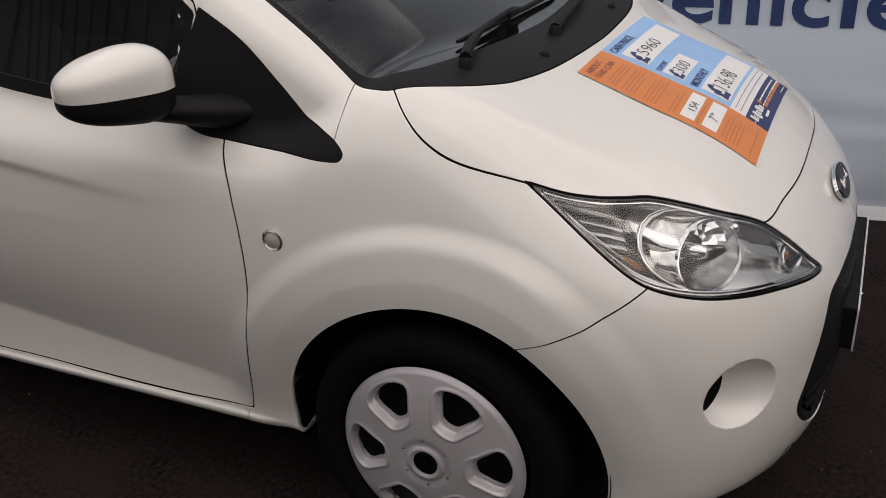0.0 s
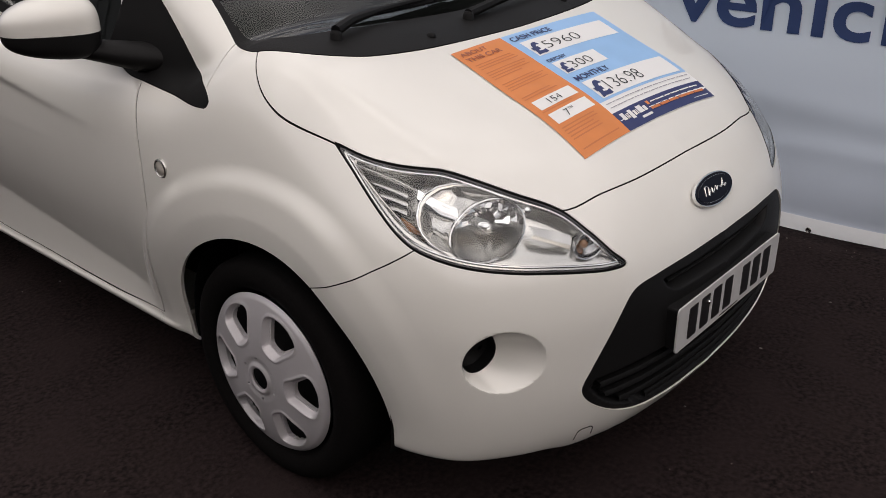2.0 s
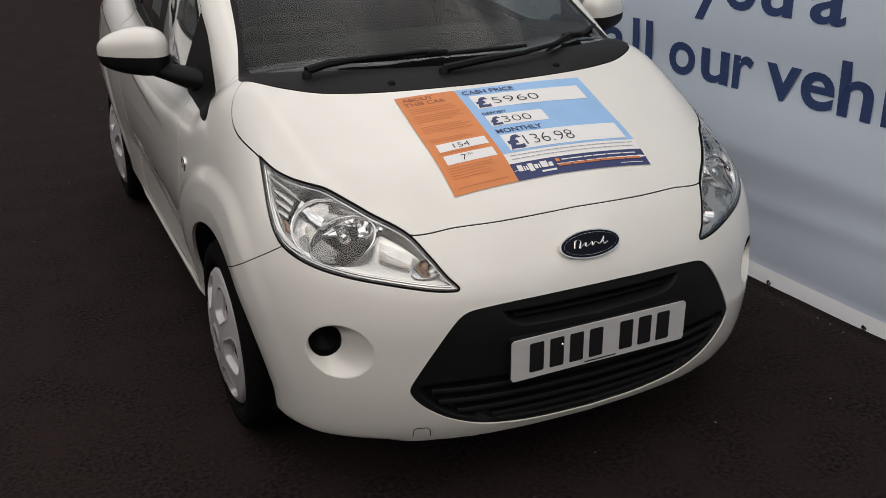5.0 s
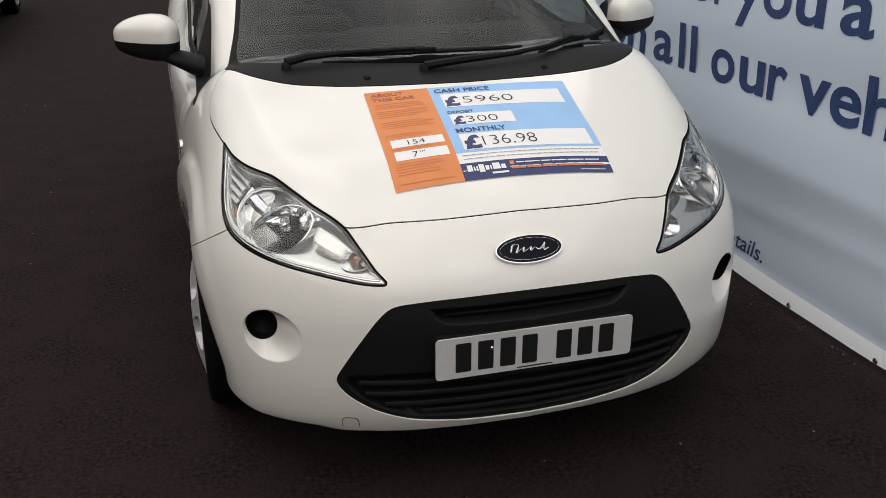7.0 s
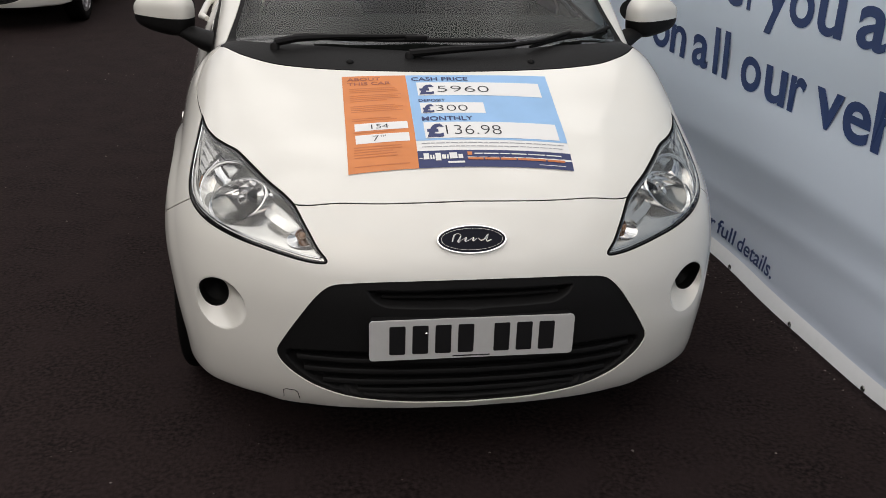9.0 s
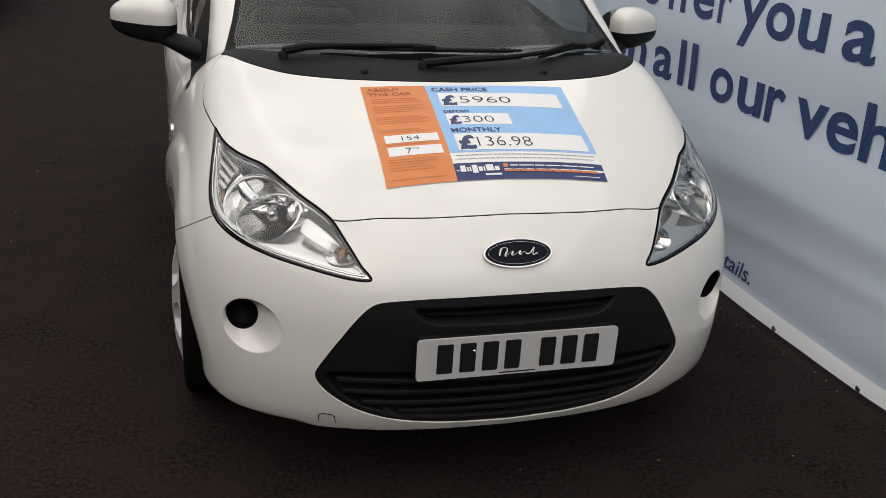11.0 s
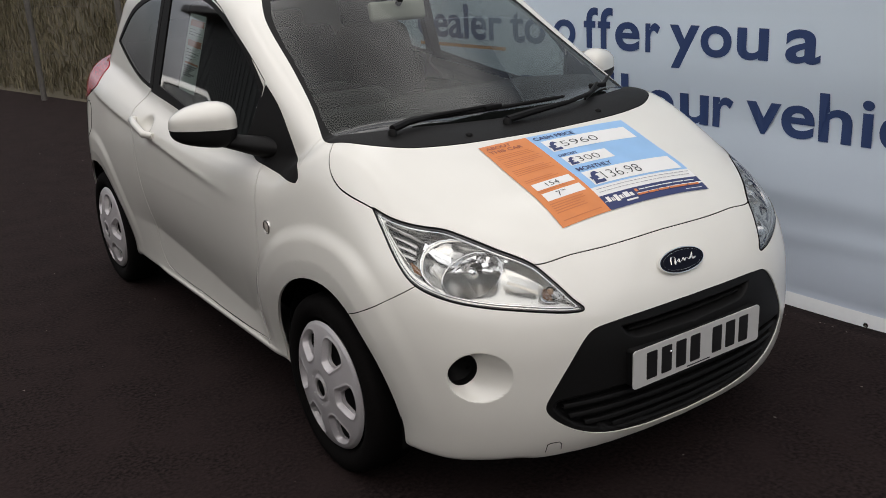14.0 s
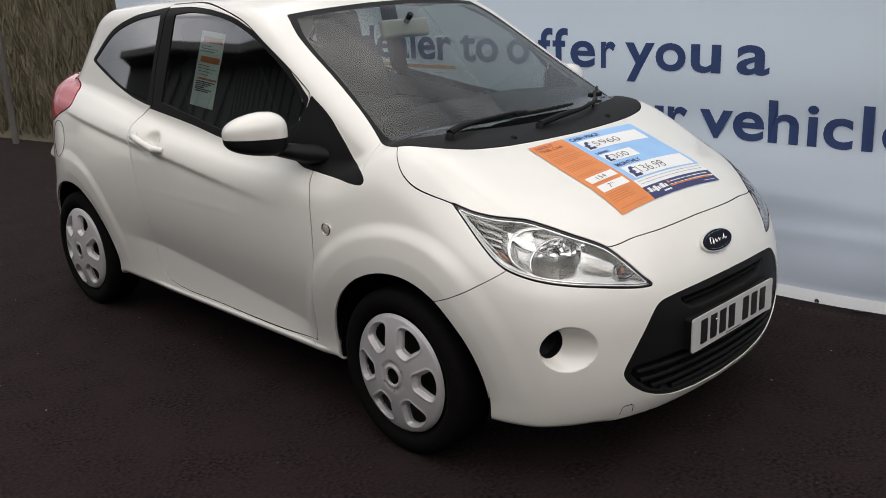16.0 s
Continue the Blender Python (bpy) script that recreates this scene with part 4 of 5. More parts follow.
def tyre_mesh():
    bm = bmesh.new()
    prof = [(-0.050, 0.196), (-0.064, 0.207), (-0.080, 0.219), (-0.087, 0.240), (-0.083, 0.262), (-0.074, 0.275), (-0.060, 0.2815), (-0.03, 0.283), (0.03, 0.283), (0.06, 0.2815), (0.078, 0.27), (0.086, 0.24), (0.078, 0.194), (0.06, 0.186)]
    fine = []
    for (a, r), (b, q) in zip(prof, prof[1:]):
        fine += [(a, r), ((a + b) / 2, (r + q) / 2)]
    lathe(bm, fine + [prof[-1]], "x", (0, 0, 0), 96)
    me = bpy.data.meshes.new("tyre")
    bmesh.ops.recalc_face_normals(bm, faces=bm.faces)
    bm.to_mesh(me)
    bm.free()
    for p in me.polygons:
        p.use_smooth = True
    me.materials.append(RUBBER)
    return me


def disc_mesh():
    bm = bmesh.new()
    lathe(bm, [(-0.062, 0.19), (-0.048, 0.185), (-0.02, 0.165), (0.0, 0.15), (-0.012, 0.10), (-0.020, 0.06), (-0.02, 0.03), (-0.032, 0.028), (-0.032, 0.0005)], "x", (0, 0, 0), 48)
    me = bpy.data.meshes.new("wheel")
    bmesh.ops.recalc_face_normals(bm, faces=bm.faces)
    bm.to_mesh(me)
    bm.free()
    for p in me.polygons:
        p.use_smooth = True
    me.materials.append(material("steel_wheel", (0.02, 0.02, 0.022), 0.55, metal=0.3, grain=0.3))
    return me


cover_me, tyre_me, disc_me = wheel_cover(), tyre_mesh(), disc_mesh()
# the wheels stand a little further in than the wing's edge
for x, y, turn in ((-HUB_X, HUB_F + 0.004, -3), (-HUB_X, HUB_R, -10), (HUB_X, HUB_F, 14), (HUB_X, HUB_R, 45)):
    wheel = new("wheel", disc_me)
    wheel.parent = car
    wheel.matrix_parent_inverse = car_inv
    wheel.matrix_basis = pose(x, y, HUB_Z, 0, 0, 180 if x > 0 else 0) @ pose(0, 0, 0, turn)
    wheel["label"] = "steel wheel with silver plastic cover"
    for nm, me, off in (("tyre", tyre_me, 0.0), ("wheel_cover", cover_me, -0.080)):
        ob = new(nm, me)
        ob.parent = wheel
        ob.location = (off, 0, 0)
        ob["label"] = "black rubber tyre" if nm == "tyre" else "silver six-window wheel cover"
# wheel arch liners
for sx in (-1, 1):
    for hub in (HUB_F, HUB_R):
        bm = bmesh.new()
        prev = None
        for a in np.radians(np.arange(-12, 193, 6)):
            c, s = math.cos(a), math.sin(a)
            row = [bm.verts.new((sx * x, hub - 0.008 + r * c, HUB_Z + r * s)) for x, r in ((0.755, 0.350), (0.70, 0.358), (0.50, 0.350), (0.49, 0.01))]
            if prev:
                for k in range(3):
                    bm.faces.new((prev[k], prev[k + 1], row[k + 1], row[k]))
            prev = row
        part("arch_liner", bm, SEAM, car, "black plastic arch liner")

# ---------------------------------------------------------------- door mirrors


def mirror_shell(lo, hi, grow):
    """A slice of the mirror's rounded housing between two heights (-1 to 1)."""
    bm = bmesh.new()
    rows = []
    for k in np.linspace(lo, hi, 14):
        row = []
        for a in np.linspace(0, 2 * np.pi, 41)[:-1]:
            c, s = math.cos(a), math.sin(a)
            e = math.copysign(abs(c) ** 0.75, c)
            f = math.copysign(abs(s) ** 0.75, s)
            kk = max(0.0, 1 - abs(k) ** (2.6 if k > 0 else 4.5)) ** 0.5
            # along the housing (outward), across it, up
            u = 0.110 * e * kk * grow
            w = 0.066 * f * kk * grow
            if w > 0.036:
                w = 0.036 + (w - 0.036) * 0.1
            top = (0.069 if k > 0 else 0.077) * k * (1 - 0.22 * (u / 0.110)) * grow
            row.append(bm.verts.new((-u * 0.88 + w * 0.42, u * 0.47 + w * 0.88, top)))
        rows.append(row)
    for p, q in zip(rows, rows[1:]):
        for i in range(40):
            bm.faces.new((p[i], p[(i + 1) % 40], q[(i + 1) % 40], q[i]))
    bm.faces.new(rows[0][::-1])
    bm.faces.new(rows[-1])
    bmesh.ops.recalc_face_normals(bm, faces=bm.faces)
    bmesh.ops.transform(bm, matrix=Matrix.Translation((-0.872, 1.300, 1.030)), verts=bm.verts)
    return bm


for mir in (False, True):
    mirror = part("door_mirror", mirror_shell(-0.985, -0.20, 0.99), BLACK, car, "door mirror with white cap and black base", mirror=mir)
    part("mirror_cap", mirror_shell(-0.18, 0.985, 1.0), PAINT, mirror, "white painted cap", mirror=mir)
    bm = bmesh.new()
    tube(bm, [(-0.90, 1.33, 0.982), (-0.84, 1.30, 0.974), (-0.78, 1.25, 0.962), (-0.72, 1.19, 0.950), (-0.66, 1.13, 0.940), (-0.60, 1.07, 0.928)], [0.012, 0.036, 0.042, 0.045, 0.034, 0.012], 16)
    for v in bm.verts:
        mid = 0.985 - 0.19 * (v.co.x + 0.90)
        k = float(ease(-0.86, -0.70, v.co.x))
        v.co.z = mid - 0.006 * k + (v.co.z - mid) * (0.5 + 0.3 * k)
    part("mirror_arm", bm, BLACK, mirror, mirror=mir)
    bm = bmesh.new()
    slab(bm, oval(0.088, 0.052), 0.002, Matrix.Translation((-0.855, 1.342, 1.034)) @ pose(0, 0, 0, -90, 0, 26))
    part("mirror_glass", bm, CHROME, mirror, mirror=mir)

# ---------------------------------------------------------------- small fittings on the sides
for mir in (False, True):
    bm = bmesh.new()
    hp = [(2.315, 0.918), (2.30, 0.914), (2.24, 0.904), (2.17, 0.892), (2.11, 0.882), (2.075, 0.876)]
    out = [0.004, 0.024, 0.036, 0.038, 0.030, 0.004]
    tube(bm, [(float(side_at(np.array([y]), np.array([z]))[0]) - o, y, z) for (y, z), o in zip(hp, out)], [0.011, 0.015, 0.015, 0.015, 0.016, 0.011], 12)
    part("door_handle", bm, PAINT, doors[1 if mir else 0], "white painted pull handle", mirror=mir)
    bm = bmesh.new()
    xx = float(side_at(np.array([1.039]), np.array([0.721]))[0])
    lathe(bm, [(0.004, 0.024), (-0.002, 0.0235), (-0.004, 0.020), (-0.002, 0.018)], "x", (xx, 1.039, 0.721), 26)
    ind = part("side_repeater", bm, SATIN, car, "small round side indicator", mirror=mir)
    bm = bmesh.new()
    lathe(bm, [(-0.001, 0.0185), (-0.004, 0.013), (-0.005, 0.0004)], "x", (xx, 1.039, 0.721), 20)
    part("repeater_lens", bm, material("repeater_clear", (0.52, 0.48, 0.43), 0.15, coat=0.8) if not mir else bpy.data.materials["repeater_clear"], ind, mirror=mir)
# fuel flap outline on the driver's side
bm = bmesh.new()
ring = [(3.11 + 0.075 * math.cos(a), 0.825 + 0.085 * math.sin(a)) for a in np.radians(np.arange(0, 361, 12))]
tube(bm, [(float(side_at(np.array([y]), np.array([z]))[0]) - 0.0002, y, z) for y, z in ring], 0.0016, 5)
part("fuel_flap", bm, SEAM, body_shell)

# ---------------------------------------------------------------- wipers and cowl
def on_screen(x, y, lift):
    return Vector((x, y, float(skin_at(np.array([x]), np.array([y]))[0]) + lift))


def wiper(a, b, arm):
    """A blade from a to b on the glass and its arm from the spindle; places over (x, y)."""
    bm = bmesh.new()
    n = 12
    tube(bm, [on_screen(a[0] + (b[0] - a[0]) * i / n, a[1] + (b[1] - a[1]) * i / n, 0.012) for i in range(n + 1)], [0.004] + [0.007] * (n - 1) + [0.004], 8)
    blade = part("wiper", bm, BLACK, car, "black windscreen wiper")
    bm = bmesh.new()
    tube(bm, [on_screen(x, y, l) for x, y, l in arm], [0.013, 0.012, 0.008, 0.007, 0.006], 8)
    part("wiper_arm", bm, BLACK, blade)
    mid = on_screen((a[0] + b[0]) / 2, (a[1] + b[1]) / 2, 0.018)
    part("blade_clip", rbox(bmesh.new(), mid, (0.07, 0.024, 0.018), 0.005), BLACK, blade)
    bm = bmesh.new()
    lathe(bm, [(-0.02, 0.015), (0.012, 0.014), (0.018, 0.009), (0.019, 0.0005)], "z", on_screen(arm[0][0], arm[0][1], 0), 18)
    part("wiper_spindle", bm, BLACK, blade)


wiper((-0.37, 0.822), (0.255, 0.815), [(-0.485, 0.755, 0.018), (-0.42, 0.772, 0.024), (-0.30, 0.80, 0.024), (-0.16, 0.815, 0.024), (-0.055, 0.819, 0.024)])
wiper((0.285, 0.742), (0.605, 0.955), [(-0.09, 0.700, 0.012), (0.04, 0.714, 0.020), (0.19, 0.724, 0.022), (0.32, 0.756, 0.024), (0.44, 0.848, 0.026)])
for x in (-0.268, 0.272):
    bm = bmesh.new()
    bmesh.ops.create_uvsphere(bm, u_segments=14, v_segments=8, radius=0.012, matrix=Matrix.Translation(on_screen(x, 0.665, -0.003)))
    part("washer_jet", bm, BLACK, cowl)

# ---------------------------------------------------------------- cabin
dash = part("dashboard", rbox(bmesh.new(), (0, 1.19, 0.90), (1.24, 0.50, 0.26), 0.07, (-6, 0, 0), 4), TRIM, car, "dark plastic dashboard")
part("instrument_hood", rbox(bmesh.new(), (-0.36, 1.30, 1.02), (0.34, 0.20, 0.10), 0.045, (-8, 0, 0), 4), TRIM, dash)
bm = bmesh.new()
tilt = pose(-0.36, 1.50, 1.0, 90 - 28 + 90, 0, 0)
ring = [tilt @ Vector((0.182 * math.cos(a), 0.182 * math.sin(a), 0)) for a in np.radians(np.arange(0, 361, 10))]
tube(bm, ring, 0.016, 10)
steer = part("steering_wheel", bm, TRIM, car, "black steering wheel")
bm = bmesh.new()
for a in (0, 180, 270):
    e = tilt @ Vector((0.17 * math.cos(radians(a)), 0.17 * math.sin(radians(a)), 0))
    tube(bm, [tilt @ Vector((0, 0, -0.02)), e], 0.016, 8)
part("steering_spoke", bm, TRIM, steer)
part("steering_boss", rbox(bmesh.new(), tilt @ Vector((0, 0, -0.015)), (0.13, 0.12, 0.05), 0.02, (62, 0, 0)), TRIM, steer)
for x in (-0.36, 0.36):
    seat = part("seat", rbox(bmesh.new(), (x, 1.92, 0.62), (0.48, 0.52, 0.18), 0.06, (-8, 0, 0), 4), FABRIC, car, "dark fabric front seat")
    part("seat_back", rbox(bmesh.new(), (x, 2.22, 0.93), (0.46, 0.15, 0.58), 0.06, (-18, 0, 0), 4, 0.82), FABRIC, seat)
    part("headrest", rbox(bmesh.new(), (x, 2.35, 1.28), (0.26, 0.09, 0.17), 0.04, (-14, 0, 0), 4), FABRIC, seat)
    for dx in (-0.05, 0.05):
        part("headrest_post", tube(bmesh.new(), [(x + dx, 2.30, 1.14), (x + dx, 2.34, 1.24)], 0.006, 8), CHROME, seat)
bench = part("rear_seat", rbox(bmesh.new(), (0, 2.82, 0.66), (1.16, 0.42, 0.18), 0.06, (0, 0, 0), 4), FABRIC, car, "dark fabric rear bench")
part("bench_back", rbox(bmesh.new(), (0, 3.06, 0.92), (1.16, 0.14, 0.50), 0.05, (-16, 0, 0), 4), FABRIC, bench)
for x in (-0.3, 0.3):
    part("bench_headrest", rbox(bmesh.new(), (x, 3.15, 1.19), (0.25, 0.08, 0.13), 0.035, (-12, 0, 0), 4), FABRIC, bench)
part("cabin_floor", rbox(bmesh.new(), (0, 2.1, 0.40), (1.4, 2.4, 0.06), 0.02), SEAM, car)
for sx in (-1, 1):
    part("door_card", rbox(bmesh.new(), (sx * 0.665, 1.74, 0.70), (0.06, 1.15, 0.44), 0.025, (0, sx * 4, 0)), TRIM, car)
    part("rear_card", rbox(bmesh.new(), (sx * 0.655, 2.80, 0.76), (0.06, 0.92, 0.56), 0.025, (0, sx * 5, 0)), TRIM, car)
part("rear_shelf", rbox(bmesh.new(), (0, 3.22, 0.93), (1.05, 0.28, 0.03), 0.01), TRIM, car)
part("bulkhead", rbox(bmesh.new(), (0, 0.98, 0.66), (1.30, 0.05, 0.5), 0.02), SEAM, car)
# head lining under the roof
r_v, r_t, r_n = both(skin.v - 0.022 * skin.n, shell_t, skin.n)
keep = (r_v[r_t][:, :, 2].min(1) > 1.06)
skin_part("head_lining", (r_v, r_t[keep][:, ::-1], -r_n), LIGHTTRIM, car, "pale grey roof lining")
rear_mirror = part("interior_mirror", rbox(bmesh.new(), (0.0, 1.47, 1.315), (0.23, 0.03, 0.075), 0.014, (-14, 0, -8), 3), CREAM, car, "rear-view mirror behind the windscreen")
bm = bmesh.new()
tube(bm, [(0.0, 1.46, 1.34), (0.0, 1.43, 1.372)], 0.012, 8)
part("mirror_stalk", bm, TRIM, rear_mirror)
for x in (-0.34, 0.34):
    part("sun_visor", rbox(bmesh.new(), (x, 1.66, 1.405), (0.34, 0.13, 0.018), 0.008, (8, 0, 0)), LIGHTTRIM, car)
# ---------------------------------------------------------------- ground
ASPHALT = material("asphalt", (0.0043, 0.0028, 0.0029), 0.92, grain=1.0, scale=70, bump=1.0, second=(0.0305, 0.0203, 0.0197), stains=0.9, stain_scale=5.0, Specular_IOR_Level=0.09)


def grid_mesh(name, x0, x1, y0, y1, z=0.0, nx=1, ny=1):
    bm = bmesh.new()
    bmesh.ops.create_grid(bm, x_segments=nx, y_segments=ny, size=0.5)
    bmesh.ops.transform(bm, matrix=Matrix.Translation(((x0 + x1) / 2, (y0 + y1) / 2, z)) @ Matrix.Diagonal((x1 - x0, y1 - y0, 1, 1)), verts=bm.verts)
    me = bpy.data.meshes.new(name)
    bm.to_mesh(me)
    bm.free()
    return me


ground = new("ground", grid_mesh("ground", -400, 400, -400, 400))
ground.data.materials.append(ASPHALT)
tagged(ground, "dark worn asphalt of the sales yard", "ground", kind="structure")

# ---------------------------------------------------------------- banner
# It hangs along the far side of the car and comes a little nearer with y.
BY0, BY1, BZ0, BZ1 = -4.0, 6.15, 0.040, 2.35


def sag(y, z):
    """Folds of the hanging sheet."""
    low = np.exp(-((z - 0.05) / 0.35) ** 2)
    f = 0.010 * np.sin(1.3 * y + 0.6) + 0.009 * np.sin(3.1 * y + 2.0 * z) * low - 0.022 * np.exp(-(((z - 0.78) / 0.16) ** 2)) + 0.022 * low * np.sin(6.3 * z + 1.1 * y + 0.9 * np.sin(2.1 * y))
    f = f + 0.006 * np.exp(-(((z - 0.47 - 0.03 * np.sin(1.7 * y)) / 0.05) ** 2)) + 0.005 * np.exp(-(((z - 0.30 - 0.05 * np.sin(1.1 * y + 2)) / 0.03) ** 2))
    return f + 0.003 * np.sin(9 * y + 4 * z) * low


def banner_x(y, z):
    # the hem kicks out at the foot
    return 1.375 - 0.045 * y - sag(y, z) - 0.022 * ease(0.10, 0.03, z)


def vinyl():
    """Pale blue print with shade painted in as darker grey-blue towards the foot."""
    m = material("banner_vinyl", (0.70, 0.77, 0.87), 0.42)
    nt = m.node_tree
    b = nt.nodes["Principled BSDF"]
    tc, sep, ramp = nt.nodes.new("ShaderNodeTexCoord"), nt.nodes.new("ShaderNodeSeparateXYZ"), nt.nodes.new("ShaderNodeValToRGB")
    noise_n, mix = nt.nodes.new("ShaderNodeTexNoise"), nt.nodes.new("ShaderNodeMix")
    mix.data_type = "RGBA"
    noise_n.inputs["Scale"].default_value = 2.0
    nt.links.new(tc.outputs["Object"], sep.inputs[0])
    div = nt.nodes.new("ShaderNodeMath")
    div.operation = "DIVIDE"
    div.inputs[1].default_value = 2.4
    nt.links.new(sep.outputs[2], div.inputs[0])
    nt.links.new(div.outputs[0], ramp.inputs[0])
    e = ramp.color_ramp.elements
    # shaded foot and brighter upper part, put into the base colour
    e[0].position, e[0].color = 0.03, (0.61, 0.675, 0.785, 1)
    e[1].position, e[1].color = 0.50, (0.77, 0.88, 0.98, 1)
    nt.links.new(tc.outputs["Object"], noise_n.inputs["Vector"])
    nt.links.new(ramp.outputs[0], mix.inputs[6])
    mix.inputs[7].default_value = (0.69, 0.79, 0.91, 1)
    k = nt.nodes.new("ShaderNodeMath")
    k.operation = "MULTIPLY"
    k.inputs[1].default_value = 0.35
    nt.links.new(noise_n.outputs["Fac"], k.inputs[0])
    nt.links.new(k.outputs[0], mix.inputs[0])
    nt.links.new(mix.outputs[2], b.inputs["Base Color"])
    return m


def sheet(y0, y1, z0, z1, ny, nz, lift=0.0, thick=0.002):
    ys, zs = np.linspace(y0, y1, ny), np.linspace(z0, z1, nz)
    y, z = np.meshgrid(ys, zs, indexing="ij")
    p = np.stack([banner_x(y, z) - lift, y, z], -1).reshape(-1, 3)
    q = p + np.array([thick, 0, 0])
    i = (np.arange(ny - 1)[:, None] * nz + np.arange(nz - 1)[None]).ravel()
    f = np.r_[np.stack([i, i + 1, i + nz + 1], 1), np.stack([i, i + nz + 1, i + nz], 1)]
    return np.r_[p, q], np.r_[f, f[:, ::-1] + len(p)]


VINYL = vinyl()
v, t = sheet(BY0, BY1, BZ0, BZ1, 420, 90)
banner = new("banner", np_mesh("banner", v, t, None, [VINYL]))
tagged(banner, "pale blue vinyl banner with dark blue lettering hung along the yard", "banner")
INK = material("banner_ink", (0.030, 0.060, 0.175), 0.45)
ORANGE = material("banner_orange", (0.72, 0.33, 0.06), 0.5)


def banner_word(text, y0, y1, base, high, spread=0.020, mat=None):
    """A word from y0 to y1 along the banner (y falls as one reads on)."""
    co, faces = letters(text, high / 0.53, abs(y0 - y1), spread)
    y, z = y0 - co[:, 0], base + co[:, 1]
    word_mesh("banner_word", np.stack([banner_x(y, z) - 0.0025, y, z], 1), faces, mat or INK, banner)


for text, y0, y1 in (("dealer", 3.235, 2.447), ("to", 2.385, 2.104), ("o", 2.045, 1.885), ("f", 1.828, 1.733), ("f", 1.733, 1.636), ("e", 1.620, 1.467), ("r", 1.433, 1.347),
                     ("y", 1.292, 1.128), ("o", 1.122, 0.962), ("u", 0.936, 0.785), ("a", 0.708, 0.553)):
    banner_word(text, y0, y1, 1.034, 0.140)
for text, y0, y1 in (("on", 2.372, 1.975), ("a", 1.900, 1.735), ("l", 1.680, 1.635), ("l", 1.590, 1.543), ("o", 1.437, 1.276), ("u", 1.240, 1.080), ("r", 1.058, 0.953),
                     ("v", 0.888, 0.721), ("e", 0.721, 0.570), ("h", 0.550, 0.412), ("i", 0.374, 0.327), ("c", 0.305, 0.178), ("l", 0.140, 0.094), ("e", 0.062, -0.085), ("s", -0.105, -0.222)):
    banner_word(text, y0, y1, 0.732, 0.142)
for text, y0, y1 in (("for", 1.551, 1.404), ("full", 1.385, 1.235), ("details.", 1.207, 0.905)):
    banner_word(text, y0, y1, 0.116, 0.046, 0.010)
v, t = sheet(2.43, 3.22, 0.978, 0.997, 40, 3, 0.003)
under(new("underline", np_mesh("underline", v, t, None, [ORANGE])), banner, "orange underline")
# white hem with eyelets along the foot
HEM = material("hem_white", (0.86, 0.88, 0.90), 0.5, grain=0.05)
v, t = sheet(BY0, BY1, BZ0 - 0.004, BZ0 + 0.046, 420, 3, 0.003)
under(new("hem", np_mesh("hem", v, t, None, [HEM])), banner, "white folded hem")
for y in (0.245, 0.68, 1.18, 1.68, 2.2, -0.3):
    bm = bmesh.new()
    lathe(bm, [(-0.001, 0.011), (-0.004, 0.009), (-0.001, 0.0055), (0.001, 0.0005)], "x", (float(banner_x(y, 0.045)) - 0.003, y, 0.045), 16)
    part("eyelet", bm, GREYCHROME, banner)
# rail and posts that carry the banner
POST = material("galvanised_post", (0.30, 0.30, 0.29), 0.5, metal=0.6, grain=0.3)
rack = new("banner_stand")
rack.location = (1.40, 1.5, 0)
tagged(rack, "grey steel posts and rail that carry the banner", "stand")
for y in np.arange(-3.9, 6.2, 2.0):
    bm = bmesh.new()
    tube(bm, [(1.43 - 0.045 * y, y, 0), (1.43 - 0.045 * y, y, 2.4)], 0.024, 10)
    part("post", bm, POST, rack)
bm = bmesh.new()
tube(bm, [(1.43 - 0.045 * y, y, 2.38) for y in (-4.0, 6.15)], 0.02, 10)
part("rail", bm, POST, rack)

# ---------------------------------------------------------------- price sheet on the bonnet
W, H = 0.592, 0.412
PAPER = {
    "orange": material("card_orange", (0.70, 0.235, 0.065), 0.45, stains=0.25, stain_scale=14, second=(0.62, 0.20, 0.06)),
    "blue": material("card_blue", (0.30, 0.52, 0.82), 0.45, stains=0.2, stain_scale=12, second=(0.27, 0.47, 0.75)),
    "white": material("card_white", (0.80, 0.80, 0.79), 0.4),
    "navy": material("card_navy", (0.020, 0.032, 0.125), 0.45),
    "brown": material("card_print", (0.36, 0.11, 0.06), 0.5),
    "ink": material("marker_ink", (0.015, 0.015, 0.018), 0.5),
    "grey": material("card_small_print", (0.33, 0.33, 0.36), 0.5),
    "rust": material("card_rust", (0.56, 0.175, 0.055), 0.5),
}


def on_bonnet(u, v, lift):
    """From sheet places (u across, v down, in metres) to the bonnet."""
    x, y = u - W / 2, 0.581 - v * (0.375 / H)
    return np.stack([x, y, skin_at(x, y) + lift], -1)


